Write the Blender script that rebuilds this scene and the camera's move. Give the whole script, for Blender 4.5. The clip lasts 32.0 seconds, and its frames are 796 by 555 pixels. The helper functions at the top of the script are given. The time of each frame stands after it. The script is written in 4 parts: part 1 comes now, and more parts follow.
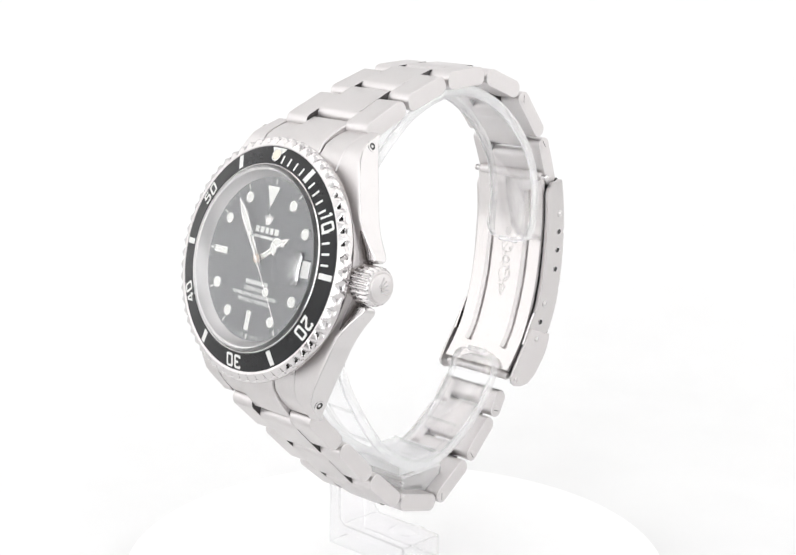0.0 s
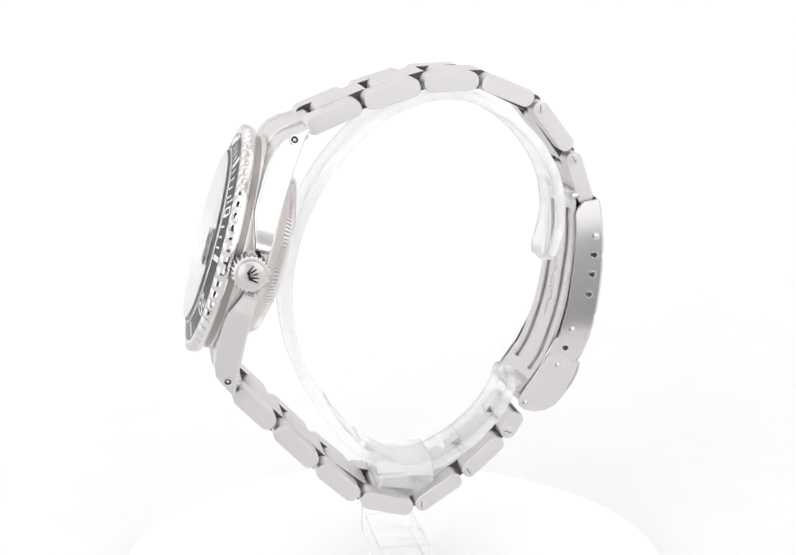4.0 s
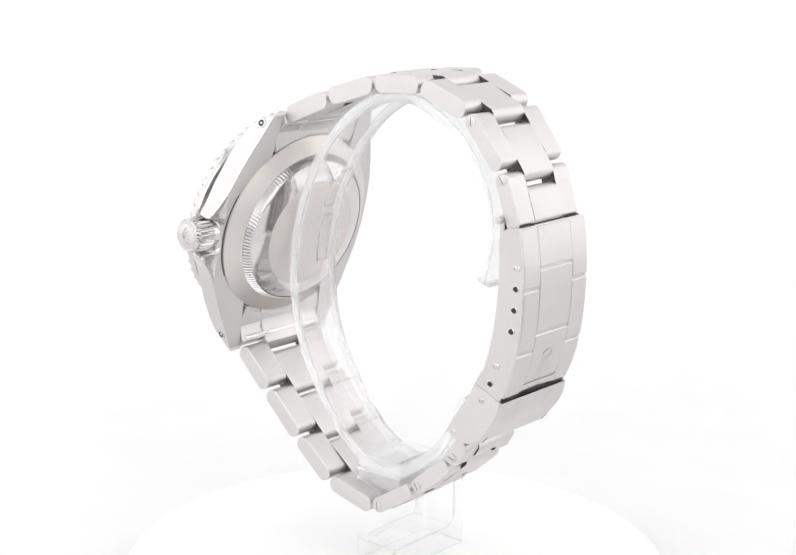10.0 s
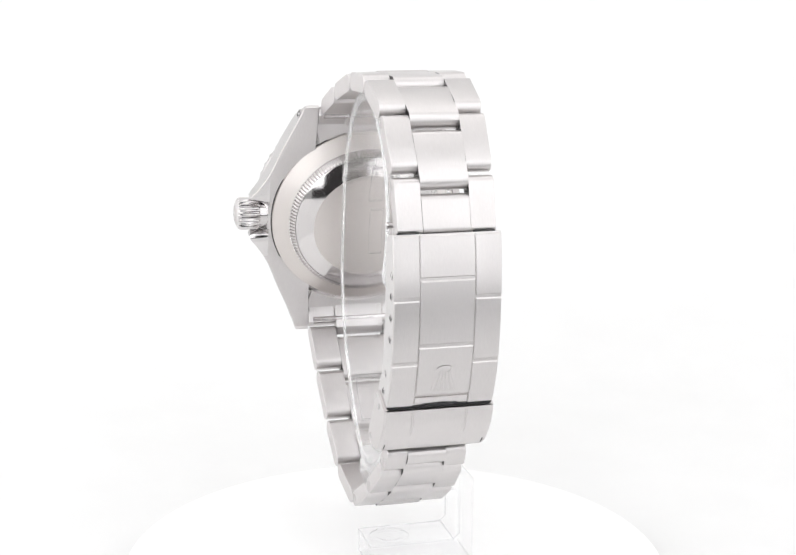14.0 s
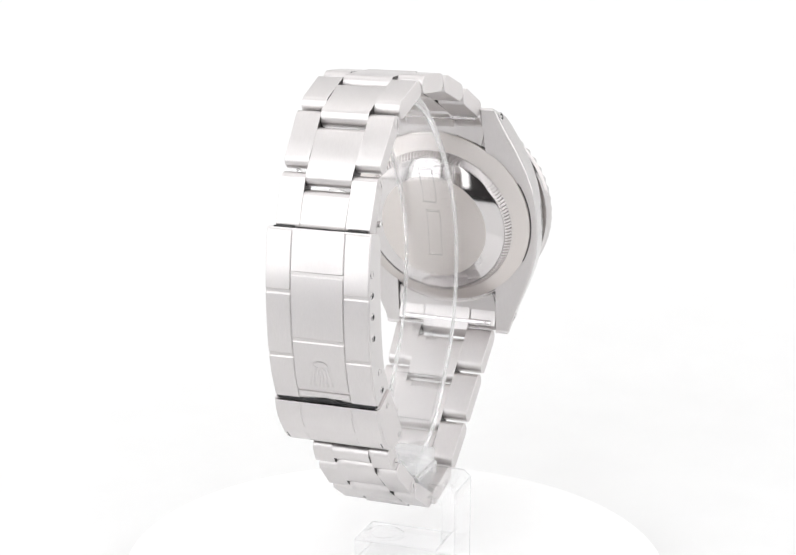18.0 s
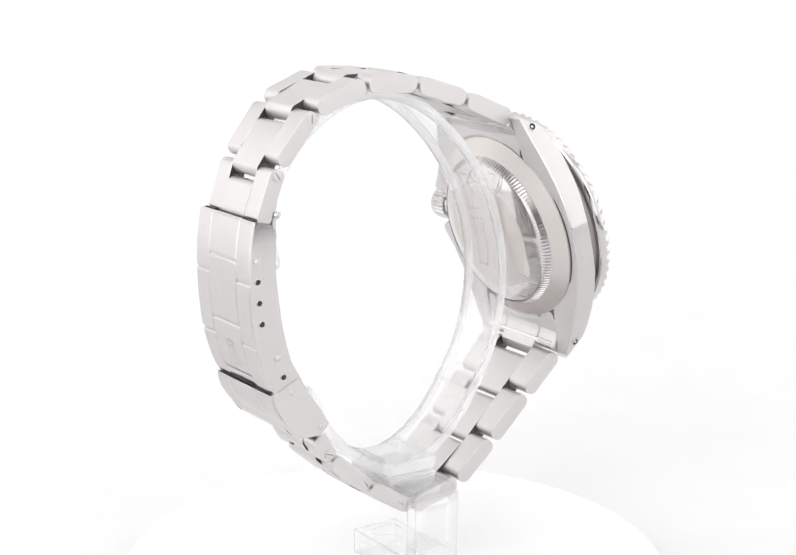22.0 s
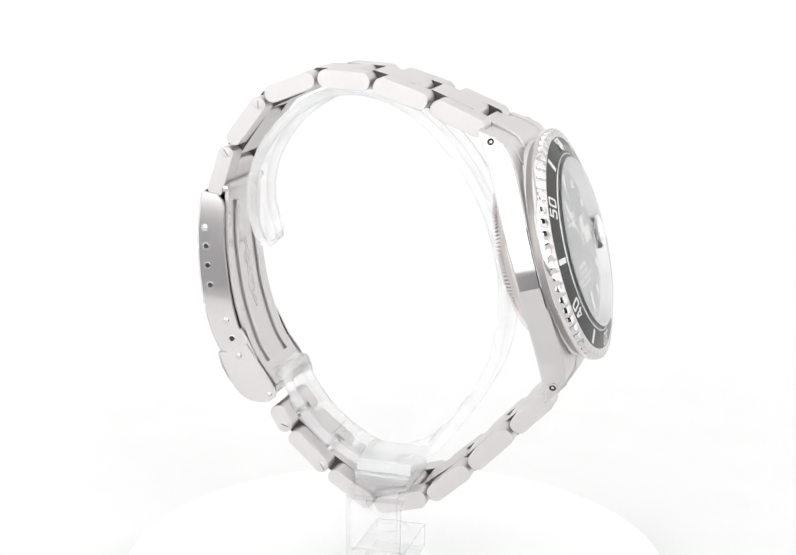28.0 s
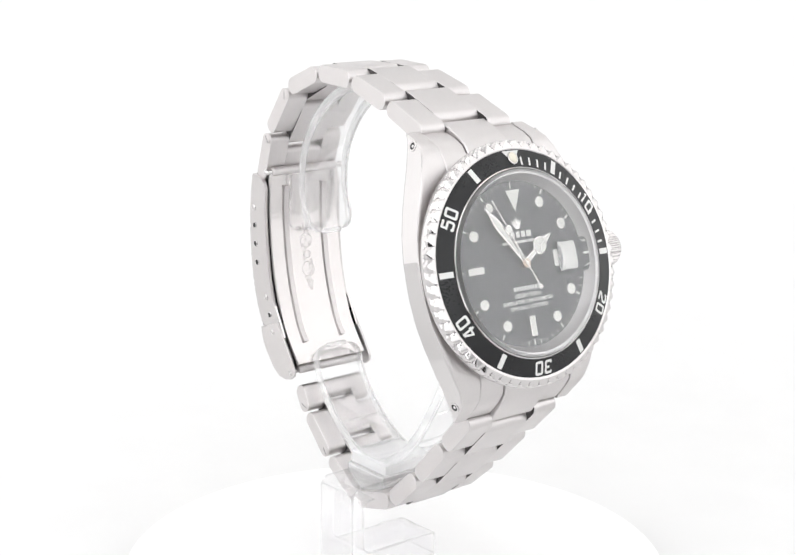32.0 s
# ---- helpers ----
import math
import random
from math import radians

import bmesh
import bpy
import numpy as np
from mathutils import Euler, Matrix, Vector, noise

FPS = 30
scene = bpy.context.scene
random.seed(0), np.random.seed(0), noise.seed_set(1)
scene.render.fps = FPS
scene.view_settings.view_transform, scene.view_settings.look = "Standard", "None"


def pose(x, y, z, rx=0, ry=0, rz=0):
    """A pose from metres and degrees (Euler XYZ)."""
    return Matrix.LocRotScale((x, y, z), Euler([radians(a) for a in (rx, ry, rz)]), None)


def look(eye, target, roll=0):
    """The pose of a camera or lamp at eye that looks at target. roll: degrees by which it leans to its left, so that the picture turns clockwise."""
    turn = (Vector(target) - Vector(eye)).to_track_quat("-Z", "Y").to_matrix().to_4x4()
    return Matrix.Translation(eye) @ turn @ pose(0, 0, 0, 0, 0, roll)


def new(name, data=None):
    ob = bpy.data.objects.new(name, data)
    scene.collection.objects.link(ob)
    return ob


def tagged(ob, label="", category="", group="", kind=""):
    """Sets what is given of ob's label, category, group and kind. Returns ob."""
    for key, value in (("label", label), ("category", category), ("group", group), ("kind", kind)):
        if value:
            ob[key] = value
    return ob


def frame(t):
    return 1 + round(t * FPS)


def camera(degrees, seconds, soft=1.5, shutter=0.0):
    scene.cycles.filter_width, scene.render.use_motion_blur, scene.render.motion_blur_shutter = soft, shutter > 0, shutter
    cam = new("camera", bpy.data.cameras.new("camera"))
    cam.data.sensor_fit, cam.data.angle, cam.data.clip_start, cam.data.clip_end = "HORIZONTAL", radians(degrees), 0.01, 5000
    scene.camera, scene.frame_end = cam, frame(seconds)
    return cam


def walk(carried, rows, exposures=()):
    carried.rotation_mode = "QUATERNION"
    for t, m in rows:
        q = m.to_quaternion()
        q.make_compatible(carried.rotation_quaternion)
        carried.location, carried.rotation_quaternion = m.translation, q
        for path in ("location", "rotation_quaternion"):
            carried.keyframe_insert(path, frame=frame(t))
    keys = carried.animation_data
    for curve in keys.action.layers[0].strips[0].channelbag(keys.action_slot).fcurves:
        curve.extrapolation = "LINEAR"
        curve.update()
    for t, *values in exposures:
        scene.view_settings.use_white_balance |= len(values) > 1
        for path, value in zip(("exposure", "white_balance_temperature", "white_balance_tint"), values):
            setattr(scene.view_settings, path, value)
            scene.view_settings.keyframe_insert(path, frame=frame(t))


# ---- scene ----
# ---------------- camera: it stands still, the turntable carries the watch round ----------------
MM = 0.001
FLOOR = 118.0
cam = camera(28.71, 32.0)
EYE = (0.0, -0.2706, 0.118)
PITCH, YAW, ROLL = radians(-13.384), radians(0.024), 0.47
AIM = (EYE[0] + math.sin(YAW) * math.cos(PITCH), EYE[1] + math.cos(YAW) * math.cos(PITCH), EYE[2] + math.sin(PITCH))
walk(cam, [(0.0, look(EYE, AIM, ROLL)), (32.0, look(EYE, AIM, ROLL))])

START, RATE = -44.606, -8.6258          # degrees, degrees a second


def turn_rows():
    return [(float(t), pose(0, 0, 0, 0, 0, START + RATE * t)) for t in range(0, 33)]


# ---------------- world and light: a white light tent with a front opening ----------------
world = bpy.data.worlds.new("world")
scene.world = world
world.use_nodes = True
world.node_tree.nodes["Background"].inputs[0].default_value = (0.5, 0.47, 0.48, 1)
world.node_tree.nodes["Background"].inputs[1].default_value = 0.07


def softbox(name, place, target, sx, sy, watts, colour=(1, 1, 1)):
    data = bpy.data.lights.new(name, "AREA")
    data.shape, data.size, data.size_y, data.energy, data.color = "RECTANGLE", sx, sy, watts, colour
    ob = new(name, data)
    ob.matrix_world = look(place, target)
    return ob


softbox("softbox_top", (0, 0.095, 0.69), (0, 0.096, 0), 0.86, 0.50, 0.60, (1.0, 0.988, 0.978))
softbox("softbox_west", (-0.45, 0.04, 0.305), (0, 0.04, 0.305), 0.54, 0.60, 0.42, (1.0, 0.992, 0.986))
softbox("softbox_east", (0.45, 0.04, 0.305), (0, 0.04, 0.305), 0.54, 0.60, 0.46, (1.0, 0.992, 0.986))
# unseen lamps added either side of the tent opening; the right is fill only
softbox("front_fill", (-0.195, -0.236, 0.24), (-0.195, 0, 0.24), 0.30, 0.46, 0.46, (0.985, 0.993, 1.0))
softbox("front_fill", (0.195, -0.236, 0.24), (0.195, 0, 0.24), 0.30, 0.46, 0.27, (0.985, 0.993, 1.0))
scene.view_settings.exposure = 0.53


# ---------------- materials ----------------
def material(name, colour, rough=0.4, metal=0.0, grain=0.0, stretch=(1, 1, 1), scale=900.0, bump=0.0, tint=0.0, spec=0.5, coat=0.0, aniso=0.0):
    m = bpy.data.materials.new(name)
    m.use_nodes = True
    nt = m.node_tree
    b = nt.nodes["Principled BSDF"]
    b.inputs["Base Color"].default_value = (*colour, 1)
    b.inputs["Roughness"].default_value = rough
    b.inputs["Metallic"].default_value = metal
    b.inputs["Specular IOR Level"].default_value = spec
    b.inputs["Coat Weight"].default_value = coat
    if aniso:
        across = nt.nodes.new("ShaderNodeVectorTransform")
        across.vector_type, across.convert_from, across.convert_to = "VECTOR", "OBJECT", "WORLD"
        across.inputs[0].default_value = (1, 0, 0)
        nt.links.new(across.outputs[0], b.inputs["Tangent"])
        b.inputs["Anisotropic"].default_value = aniso
    if grain or bump or tint:
        tc = nt.nodes.new("ShaderNodeTexCoord")
        mp = nt.nodes.new("ShaderNodeMapping")
        mp.inputs["Scale"].default_value = stretch
        nt.links.new(tc.outputs["Object"], mp.inputs["Vector"])
        fine = nt.nodes.new("ShaderNodeTexNoise")
        fine.inputs["Scale"].default_value = scale
        fine.inputs["Detail"].default_value = 3
        nt.links.new(mp.outputs["Vector"], fine.inputs["Vector"])
        broad = nt.nodes.new("ShaderNodeTexNoise")
        broad.inputs["Scale"].default_value = 160.0
        broad.inputs["Detail"].default_value = 2
        nt.links.new(tc.outputs["Object"], broad.inputs["Vector"])
        if grain:
            add = nt.nodes.new("ShaderNodeMath")
            add.operation = "ADD"
            nt.links.new(fine.outputs["Fac"], add.inputs[0])
            nt.links.new(broad.outputs["Fac"], add.inputs[1])
            rr = nt.nodes.new("ShaderNodeMapRange")
            rr.inputs["From Min"].default_value, rr.inputs["From Max"].default_value = 0.6, 1.4
            rr.inputs["To Min"].default_value, rr.inputs["To Max"].default_value = rough - grain, rough + grain
            nt.links.new(add.outputs[0], rr.inputs["Value"])
            nt.links.new(rr.outputs["Result"], b.inputs["Roughness"])
        if tint:
            ramp = nt.nodes.new("ShaderNodeMapRange")
            ramp.inputs["From Min"].default_value, ramp.inputs["From Max"].default_value = 0.3, 0.7
            ramp.inputs["To Min"].default_value, ramp.inputs["To Max"].default_value = 1 - tint, 1 + tint
            nt.links.new(fine.outputs["Fac"], ramp.inputs["Value"])
            mix = nt.nodes.new("ShaderNodeVectorMath")
            mix.operation = "SCALE"
            mix.inputs[0].default_value = colour
            nt.links.new(ramp.outputs["Result"], mix.inputs["Scale"])
            nt.links.new(mix.outputs["Vector"], b.inputs["Base Color"])
        if bump:
            bp = nt.nodes.new("ShaderNodeBump")
            bp.inputs["Strength"].default_value = 0.5
            bp.inputs["Distance"].default_value = bump
            nt.links.new(fine.outputs["Fac"], bp.inputs["Height"])
            nt.links.new(bp.outputs["Normal"], b.inputs["Normal"])
    return m


def glass(name, ior, colour=(1, 1, 1), rough=0.0, thin=0.0):
    m = bpy.data.materials.new(name)
    m.use_nodes = True
    b = m.node_tree.nodes["Principled BSDF"]
    b.inputs["Base Color"].default_value = (*colour, 1)
    b.inputs["Roughness"].default_value = rough
    b.inputs["IOR"].default_value = ior
    b.inputs["Transmission Weight"].default_value = 1.0
    if thin:
        nt = m.node_tree
        clear = nt.nodes.new("ShaderNodeBsdfTransparent")
        clear.inputs["Color"].default_value = (*colour, 1)
        mix = nt.nodes.new("ShaderNodeMixShader")
        mix.inputs["Fac"].default_value = thin
        nt.links.new(b.outputs["BSDF"], mix.inputs[1])
        nt.links.new(clear.outputs["BSDF"], mix.inputs[2])
        nt.links.new(mix.outputs["Shader"], nt.nodes["Material Output"].inputs["Surface"])
    return m


STEEL = (0.630, 0.607, 0.604)
brushed = material("brushed_steel", STEEL, 0.40, 1.0, 0.07, (1.0, 0.06, 0.06), 18000.0, 0.000003, 0.04, 0.5, 0.0, 0.66)
brushed_side = material("brushed_steel_side", STEEL, 0.53, 1.0, 0.05, (0.08, 1.0, 1.0), 5000.0, 0.000008, 0.025)
brushed_round = material("brushed_steel_fine", STEEL, 0.42, 1.0, 0.06, (1, 1, 1), 4000.0, 0.000006, 0.02)
polished = material("polished_steel", (0.60, 0.582, 0.58), 0.12, 1.0, 0.02, (1, 1, 1), 500.0)
mirror_ring = material("polished_inner_ring", (0.56, 0.545, 0.545), 0.32, 1.0, 0.03, (1, 1, 1), 2500.0)
satin = material("satin_steel", (0.63, 0.605, 0.60), 0.20, 1.0, 0.04, (1, 1, 1), 3000.0)
bezel_steel = material("bezel_steel", (0.62, 0.60, 0.598), 0.12, 1.0, 0.03, (1, 1, 1), 1500.0)
buffed = material("buffed_steel", STEEL, 0.09, 1.0, 0.02, (1, 1, 1), 1500.0)
warm_steel = material("satin_case_back_steel", (0.64, 0.602, 0.58), 0.40, 1.0, 0.06, (1, 1, 1), 4000.0, 0.000006, 0.02)
# steel darkened in its colour for the shade under the bezel
gap_shade = material("painted_gap_shade_steel", (0.34, 0.315, 0.305), 0.4, 1.0)
# near-black steel that paints shade into joints, slots and inner walls
shade_steel = material("painted_shade_steel", (0.10, 0.095, 0.095), 0.5, 1.0)
# near-black that paints the shade of holes, gaps and slots
hole_shade = material("painted_recess_shade", (0.02, 0.02, 0.02), 0.6)
insert_black = material("black_anodised_aluminium", (0.010, 0.010, 0.011), 0.30, 0.0, 0.05, (1, 1, 1), 3000.0, 0.0, 0.0, 0.35)
dial_black = material("black_dial_lacquer", (0.05, 0.05, 0.059), 0.32, 0.0, 0.05, (1, 1, 1), 3000.0, 0.0, 0.0, 0.5)
print_white = material("white_print", (0.70, 0.70, 0.685), 0.5, 0.0, 0.0, (1, 1, 1), 2000.0, 0.0, 0.04)
lume = material("lume_white", (0.72, 0.72, 0.69), 0.6, 0.0, 0.0, (1, 1, 1), 2500.0, 0.0, 0.05)
pearl_lume = material("aged_lume", (0.72, 0.68, 0.58), 0.4, 0.0, 0.0, (1, 1, 1), 2500.0, 0.0, 0.06)
white_gold = material("white_gold", (0.66, 0.65, 0.635), 0.12, 1.0)
rose_tone = material("warm_gasket", (0.55, 0.44, 0.36), 0.3, 1.0)
sapphire = glass("sapphire", 1.65)
acrylic = glass("clear_acrylic", 1.49, (0.998, 0.999, 1.0), 0.02, 0.80)
# clear block; white in the colour stands in for light it refracts
acrylic_block = glass("whitened_thick_acrylic", 1.49, (0.998, 0.999, 1.0), 0.10, 0.58)
acrylic_block.node_tree.nodes["Principled BSDF"].inputs["Transmission Weight"].default_value = 0.35
acrylic_foot = glass("clear_acrylic_foot", 1.49, (0.998, 0.999, 1.0), 0.02, 0.78)
# acrylic with some white mixed in, a painted highlight for the edges
edge_highlight = glass("whitened_acrylic_edge", 1.49, (1, 1, 1), 0.12, 0.42)
edge_highlight.node_tree.nodes["Principled BSDF"].inputs["Transmission Weight"].default_value = 0.72
frosted = glass("ground_crystal_edge", 1.5, (0.95, 0.95, 0.95), 0.5, 0.1)
tent_white = material("white_tent_fabric", (0.88, 0.88, 0.88), 0.9, 0.0, 0.0, (1, 1, 1), 60.0, 0.0, 0.01)
sweep_white = material("white_sweep_sheet", (0.79, 0.79, 0.79), 0.6, 0.0, 0.05, (1, 1, 1), 60.0, 0.0, 0.01, 0.1)
table_white = material("white_acrylic_table", (0.90, 0.90, 0.90), 0.6, 0.0, 0.05, (1, 1, 1), 60.0, 0.0, 0.01, 0.1)
table_grey = material("dark_grey_laminate", (0.05, 0.05, 0.052), 0.5, 0.0, 0.05, (1, 1, 1), 120.0, 0.0, 0.06)
curtain_grey = material("grey_curtain_fabric", (0.895, 0.90, 0.91), 0.9, 0.0, 0.0, (1, 1, 1), 60.0, 0.0, 0.02)


# ---------------- mesh helpers (built in millimetres) ----------------
def part(name, bm, material_list, parent, label="", smooth=False, angle=35.0):
    mesh = bpy.data.meshes.new(name)
    bmesh.ops.recalc_face_normals(bm, faces=bm.faces)
    for v in bm.verts:
        v.co *= MM
    if smooth:
        for f in bm.faces:
            f.smooth = True
        lim = radians(angle)
        for e in bm.edges:
            if len(e.link_faces) == 2 and e.calc_face_angle(0.0) > lim:
                e.smooth = False
    bm.to_mesh(mesh)
    bm.free()
    for m in (material_list if isinstance(material_list, (list, tuple)) else [material_list]):
        mesh.materials.append(m)
    ob = new(name, mesh)
    ob.parent = parent
    if label:
        ob["label"] = label
    return ob


def loft(bm, rings, cap=True, closed=False, mat=0):
    """Quads between rings of points; the rings are loops."""
    vs = [[bm.verts.new(p) for p in ring] for ring in rings]
    n = len(vs[0])
    pairs = list(zip(vs, vs[1:])) + ([(vs[-1], vs[0])] if closed else [])
    out = []
    for a, b in pairs:
        for i in range(n):
            f = bm.faces.new((a[i], a[(i + 1) % n], b[(i + 1) % n], b[i]))
            f.material_index = mat
            out.append(f)
    if cap and not closed:
        for ring in (vs[0], vs[-1]):
            f = bm.faces.new(ring)
            f.material_index = mat
            out.append(f)
    return out


def lathe(bm, prof, n=96, mat=0, cap0=False, cap1=False):
    """Turn (r, w) points about the axis w; w is the third coordinate."""
    rings = [[(r * math.sin(2 * math.pi * i / n), r * math.cos(2 * math.pi * i / n), w) for i in range(n)] for r, w in prof]
    vs = [[bm.verts.new(p) for p in ring] for ring in rings]
    for a, b in zip(vs, vs[1:]):
        for i in range(n):
            bm.faces.new((a[i], a[(i + 1) % n], b[(i + 1) % n], b[i])).material_index = mat
    if cap0:
        bm.faces.new(vs[0]).material_index = mat
    if cap1:
        bm.faces.new(vs[-1]).material_index = mat


def offset_loop(pts, d):
    """A 2D loop moved inwards by d (anticlockwise or clockwise alike)."""
    area = sum(a[0] * b[1] - b[0] * a[1] for a, b in zip(pts, pts[1:] + pts[:1]))
    s = 1 if area > 0 else -1
    out = []
    for i, p in enumerate(pts):
        a, b = Vector(pts[i - 1]), Vector(pts[(i + 1) % len(pts)])
        t = (b - a)
        t.normalize()
        out.append((p[0] - s * t.y * d, p[1] + s * t.x * d))
    return out


def prism(bm, loop, x0, x1, bevel, place, mat=0, end_mat=None):
    """A 2D loop (s, d) drawn out along x from x0 to x1 with bevelled ends; place(x, s, d) gives the point."""
    b0, b1 = bevel if isinstance(bevel, tuple) else (bevel, bevel)
    rows = ((x0, offset_loop(loop, b0)), (x0 + b0, loop), (x1 - b1, loop), (x1, offset_loop(loop, b1)))
    faces = loft(bm, [[place(x, s, d) for s, d in lp] for x, lp in rows], True, False, mat)
    if end_mat is not None:
        for f in faces[-2:]:
            f.material_index = end_mat
    return faces


def rounded_rect(w, h, r, n=5):
    pts = []
    for cx, cy, a0 in ((w - r, h - r, 0), (-w + r, h - r, 90), (-w + r, -h + r, 180), (w - r, -h + r, 270)):
        for i in range(n + 1):
            a = radians(a0 + 90 * i / n)
            pts.append((cx + r * math.cos(a), cy + r * math.sin(a)))
    return pts


def moved(bm, m):
    bm.transform(m)
    return bm


def text_mesh(words, size, spacing=1.0, weight=0.0):
    cu = bpy.data.curves.new("lettering", "FONT")
    cu.body, cu.size, cu.align_x, cu.align_y = words, size, "CENTER", "CENTER"
    cu.space_character = spacing
    cu.offset = weight
    cu.resolution_u = 3
    ob = bpy.data.objects.new("lettering", cu)
    me = bpy.data.meshes.new_from_object(ob)
    bm = bmesh.new()
    bm.from_mesh(me)
    bpy.data.objects.remove(ob)
    bpy.data.curves.remove(cu)
    bpy.data.meshes.remove(me)
    return bm


def spline(pts, n):
    """n points along a Catmull-Rom line through pts, evenly in length."""
    pts = [Vector(p) for p in pts]
    ext = [2 * pts[0] - pts[1]] + pts + [2 * pts[-1] - pts[-2]]
    fine = []
    for i in range(1, len(ext) - 2):
        p0, p1, p2, p3 = ext[i - 1:i + 3]
        for k in range(16):
            t = k / 16
            fine.append(0.5 * (2 * p1 + (p2 - p0) * t + (2 * p0 - 5 * p1 + 4 * p2 - p3) * t * t + (3 * p1 - p0 - 3 * p2 + p3) * t ** 3))
    fine.append(pts[-1])
    acc = [0.0]
    for a, b in zip(fine, fine[1:]):
        acc.append(acc[-1] + (b - a).length)
    out, j = [], 0
    for k in range(n):
        s = acc[-1] * k / (n - 1)
        while j < len(acc) - 2 and acc[j + 1] < s:
            j += 1
        f = (s - acc[j]) / max(acc[j + 1] - acc[j], 1e-9)
        out.append(fine[j].lerp(fine[j + 1], f))
    return out


def normals2(pts, side=1):
    out = []
    for i in range(len(pts)):
        t = pts[min(i + 1, len(pts) - 1)] - pts[max(i - 1, 0)]
        t.normalize()
        out.append(Vector((-t.y, t.x)) * side)
    return out


# ---------------- the light tent ----------------
def box_part(name, lo, hi, mat, kind="structure", label=""):
    bm = bmesh.new()
    bmesh.ops.create_cube(bm, size=1.0)
    for v in bm.verts:
        v.co = Vector([lo[i] + (v.co[i] + 0.5) * (hi[i] - lo[i]) for i in range(3)]) / MM
    ob = part(name, bm, mat, None)
    return tagged(ob, label, "", "", kind)


def build_tent():
    bm = bmesh.new()
    prof = [(-0.165, -0.02), (-0.165, -0.004), (0.085, -0.004)]
    for i in range(1, 13):
        a = radians(90 * i / 12)
        prof.append((0.085 + 0.25 * math.sin(a), 0.246 - 0.25 * math.cos(a)))
    prof.append((0.335, 0.70))
    rows = [[bm.verts.new((x / MM, y / MM, z / MM)) for y, z in prof] for x in (-0.46, 0.46)]
    for i in range(len(prof) - 1):
        bm.faces.new((rows[0][i], rows[1][i], rows[1][i + 1], rows[0][i + 1]))
    ob = part("backdrop", bm, sweep_white, None, smooth=True)
    tagged(ob, "seamless white curved sweep of the light tent", "backdrop", "", "structure")
    box_part("wall_west", (-0.48, -0.24, -0.01), (-0.461, 0.56, 0.71), tent_white)
    box_part("wall_east", (0.461, -0.24, -0.01), (0.48, 0.56, 0.71), tent_white)
    box_part("ceiling", (-0.48, -0.26, 0.701), (0.48, 0.58, 0.72), tent_white)
    box_part("table", (-0.75, -0.55, -0.16), (0.75, 0.70, -0.125), table_grey)
    # front curtain with its opening
    bm = bmesh.new()
    hole = [(-88, -90), (88, -90), (88, 12), (42, 22), (42, 134), (-42, 134), (-42, 22), (-88, 12)]
    outer = [(-460, -100), (460, -100), (460, 700), (-460, 700)]
    for y in (-245, -241):
        edges = []
        for loop in (outer, hole):
            vs = [bm.verts.new((x, y, z)) for x, z in loop]
            edges += [bm.edges.new((p, q)) for p, q in zip(vs, vs[1:] + vs[:1])]
        bmesh.ops.triangle_fill(bm, use_beauty=True, use_dissolve=False, edges=edges, normal=(0, -1, 0))
    for loop in (outer, hole):
        loft(bm, [[(x, y, z) for x, z in loop] for y in (-245, -241)], cap=False)
    bmesh.ops.remove_doubles(bm, verts=bm.verts, dist=0.01)
    ob = part("wall_south", bm, curtain_grey, None)
    tagged(ob, "pale tent curtain with a square opening", "curtain", "", "structure")


def build_turntable():
    ob = new("turntable")
    bm = bmesh.new()
    lathe(bm, [(0.01, 0), (49.2, 0), (49.8, -0.25), (50, -0.7), (50, -2.2), (0.01, -2.2)], 128)
    part("plate", bm, table_white, ob, "", True)
    bm = bmesh.new()
    lathe(bm, [(46, -2.2), (47, -2.4), (47, -3.95), (0.01, -3.95)], 128)
    part("base", bm, table_white, ob, "", True)
    return tagged(ob, "round white acrylic turntable carrying the watch stand", "turntable")


build_tent()
turntable = build_turntable()

# ---------------- the watch ----------------
watch = new("wrist_watch")
tagged(watch, "stainless steel diver's wristwatch, black dial and bezel, on stand", "wristwatch")
stand = new("watch_stand")
tagged(stand, "clear acrylic C-shaped watch stand inside the bracelet", "watch stand")

# frame of the watch head: e1 towards the crown, e2 to twelve o'clock, nrm out of the dial
E1 = Vector((0.99981, -0.01931, 0.0001)).normalized()
NRM = Vector((-0.0186, -0.96178, 0.2732)).normalized()
E2 = NRM.cross(E1).normalized()
HEAD_C = Vector((0.55, -33.0, -55.3 + FLOOR)) - 0.4 * E1 - 0.4 * E2
HEAD = Matrix(((E1.x, E2.x, NRM.x, HEAD_C.x), (E1.y, E2.y, NRM.y, HEAD_C.y), (E1.z, E2.z, NRM.z, HEAD_C.z), (0, 0, 0, 1)))
HEAD_M = HEAD.copy()
HEAD_M.translation = HEAD_C * MM


def lin(table, x):
    return float(np.interp(x, [a for a, _ in table], [b for _, b in table]))


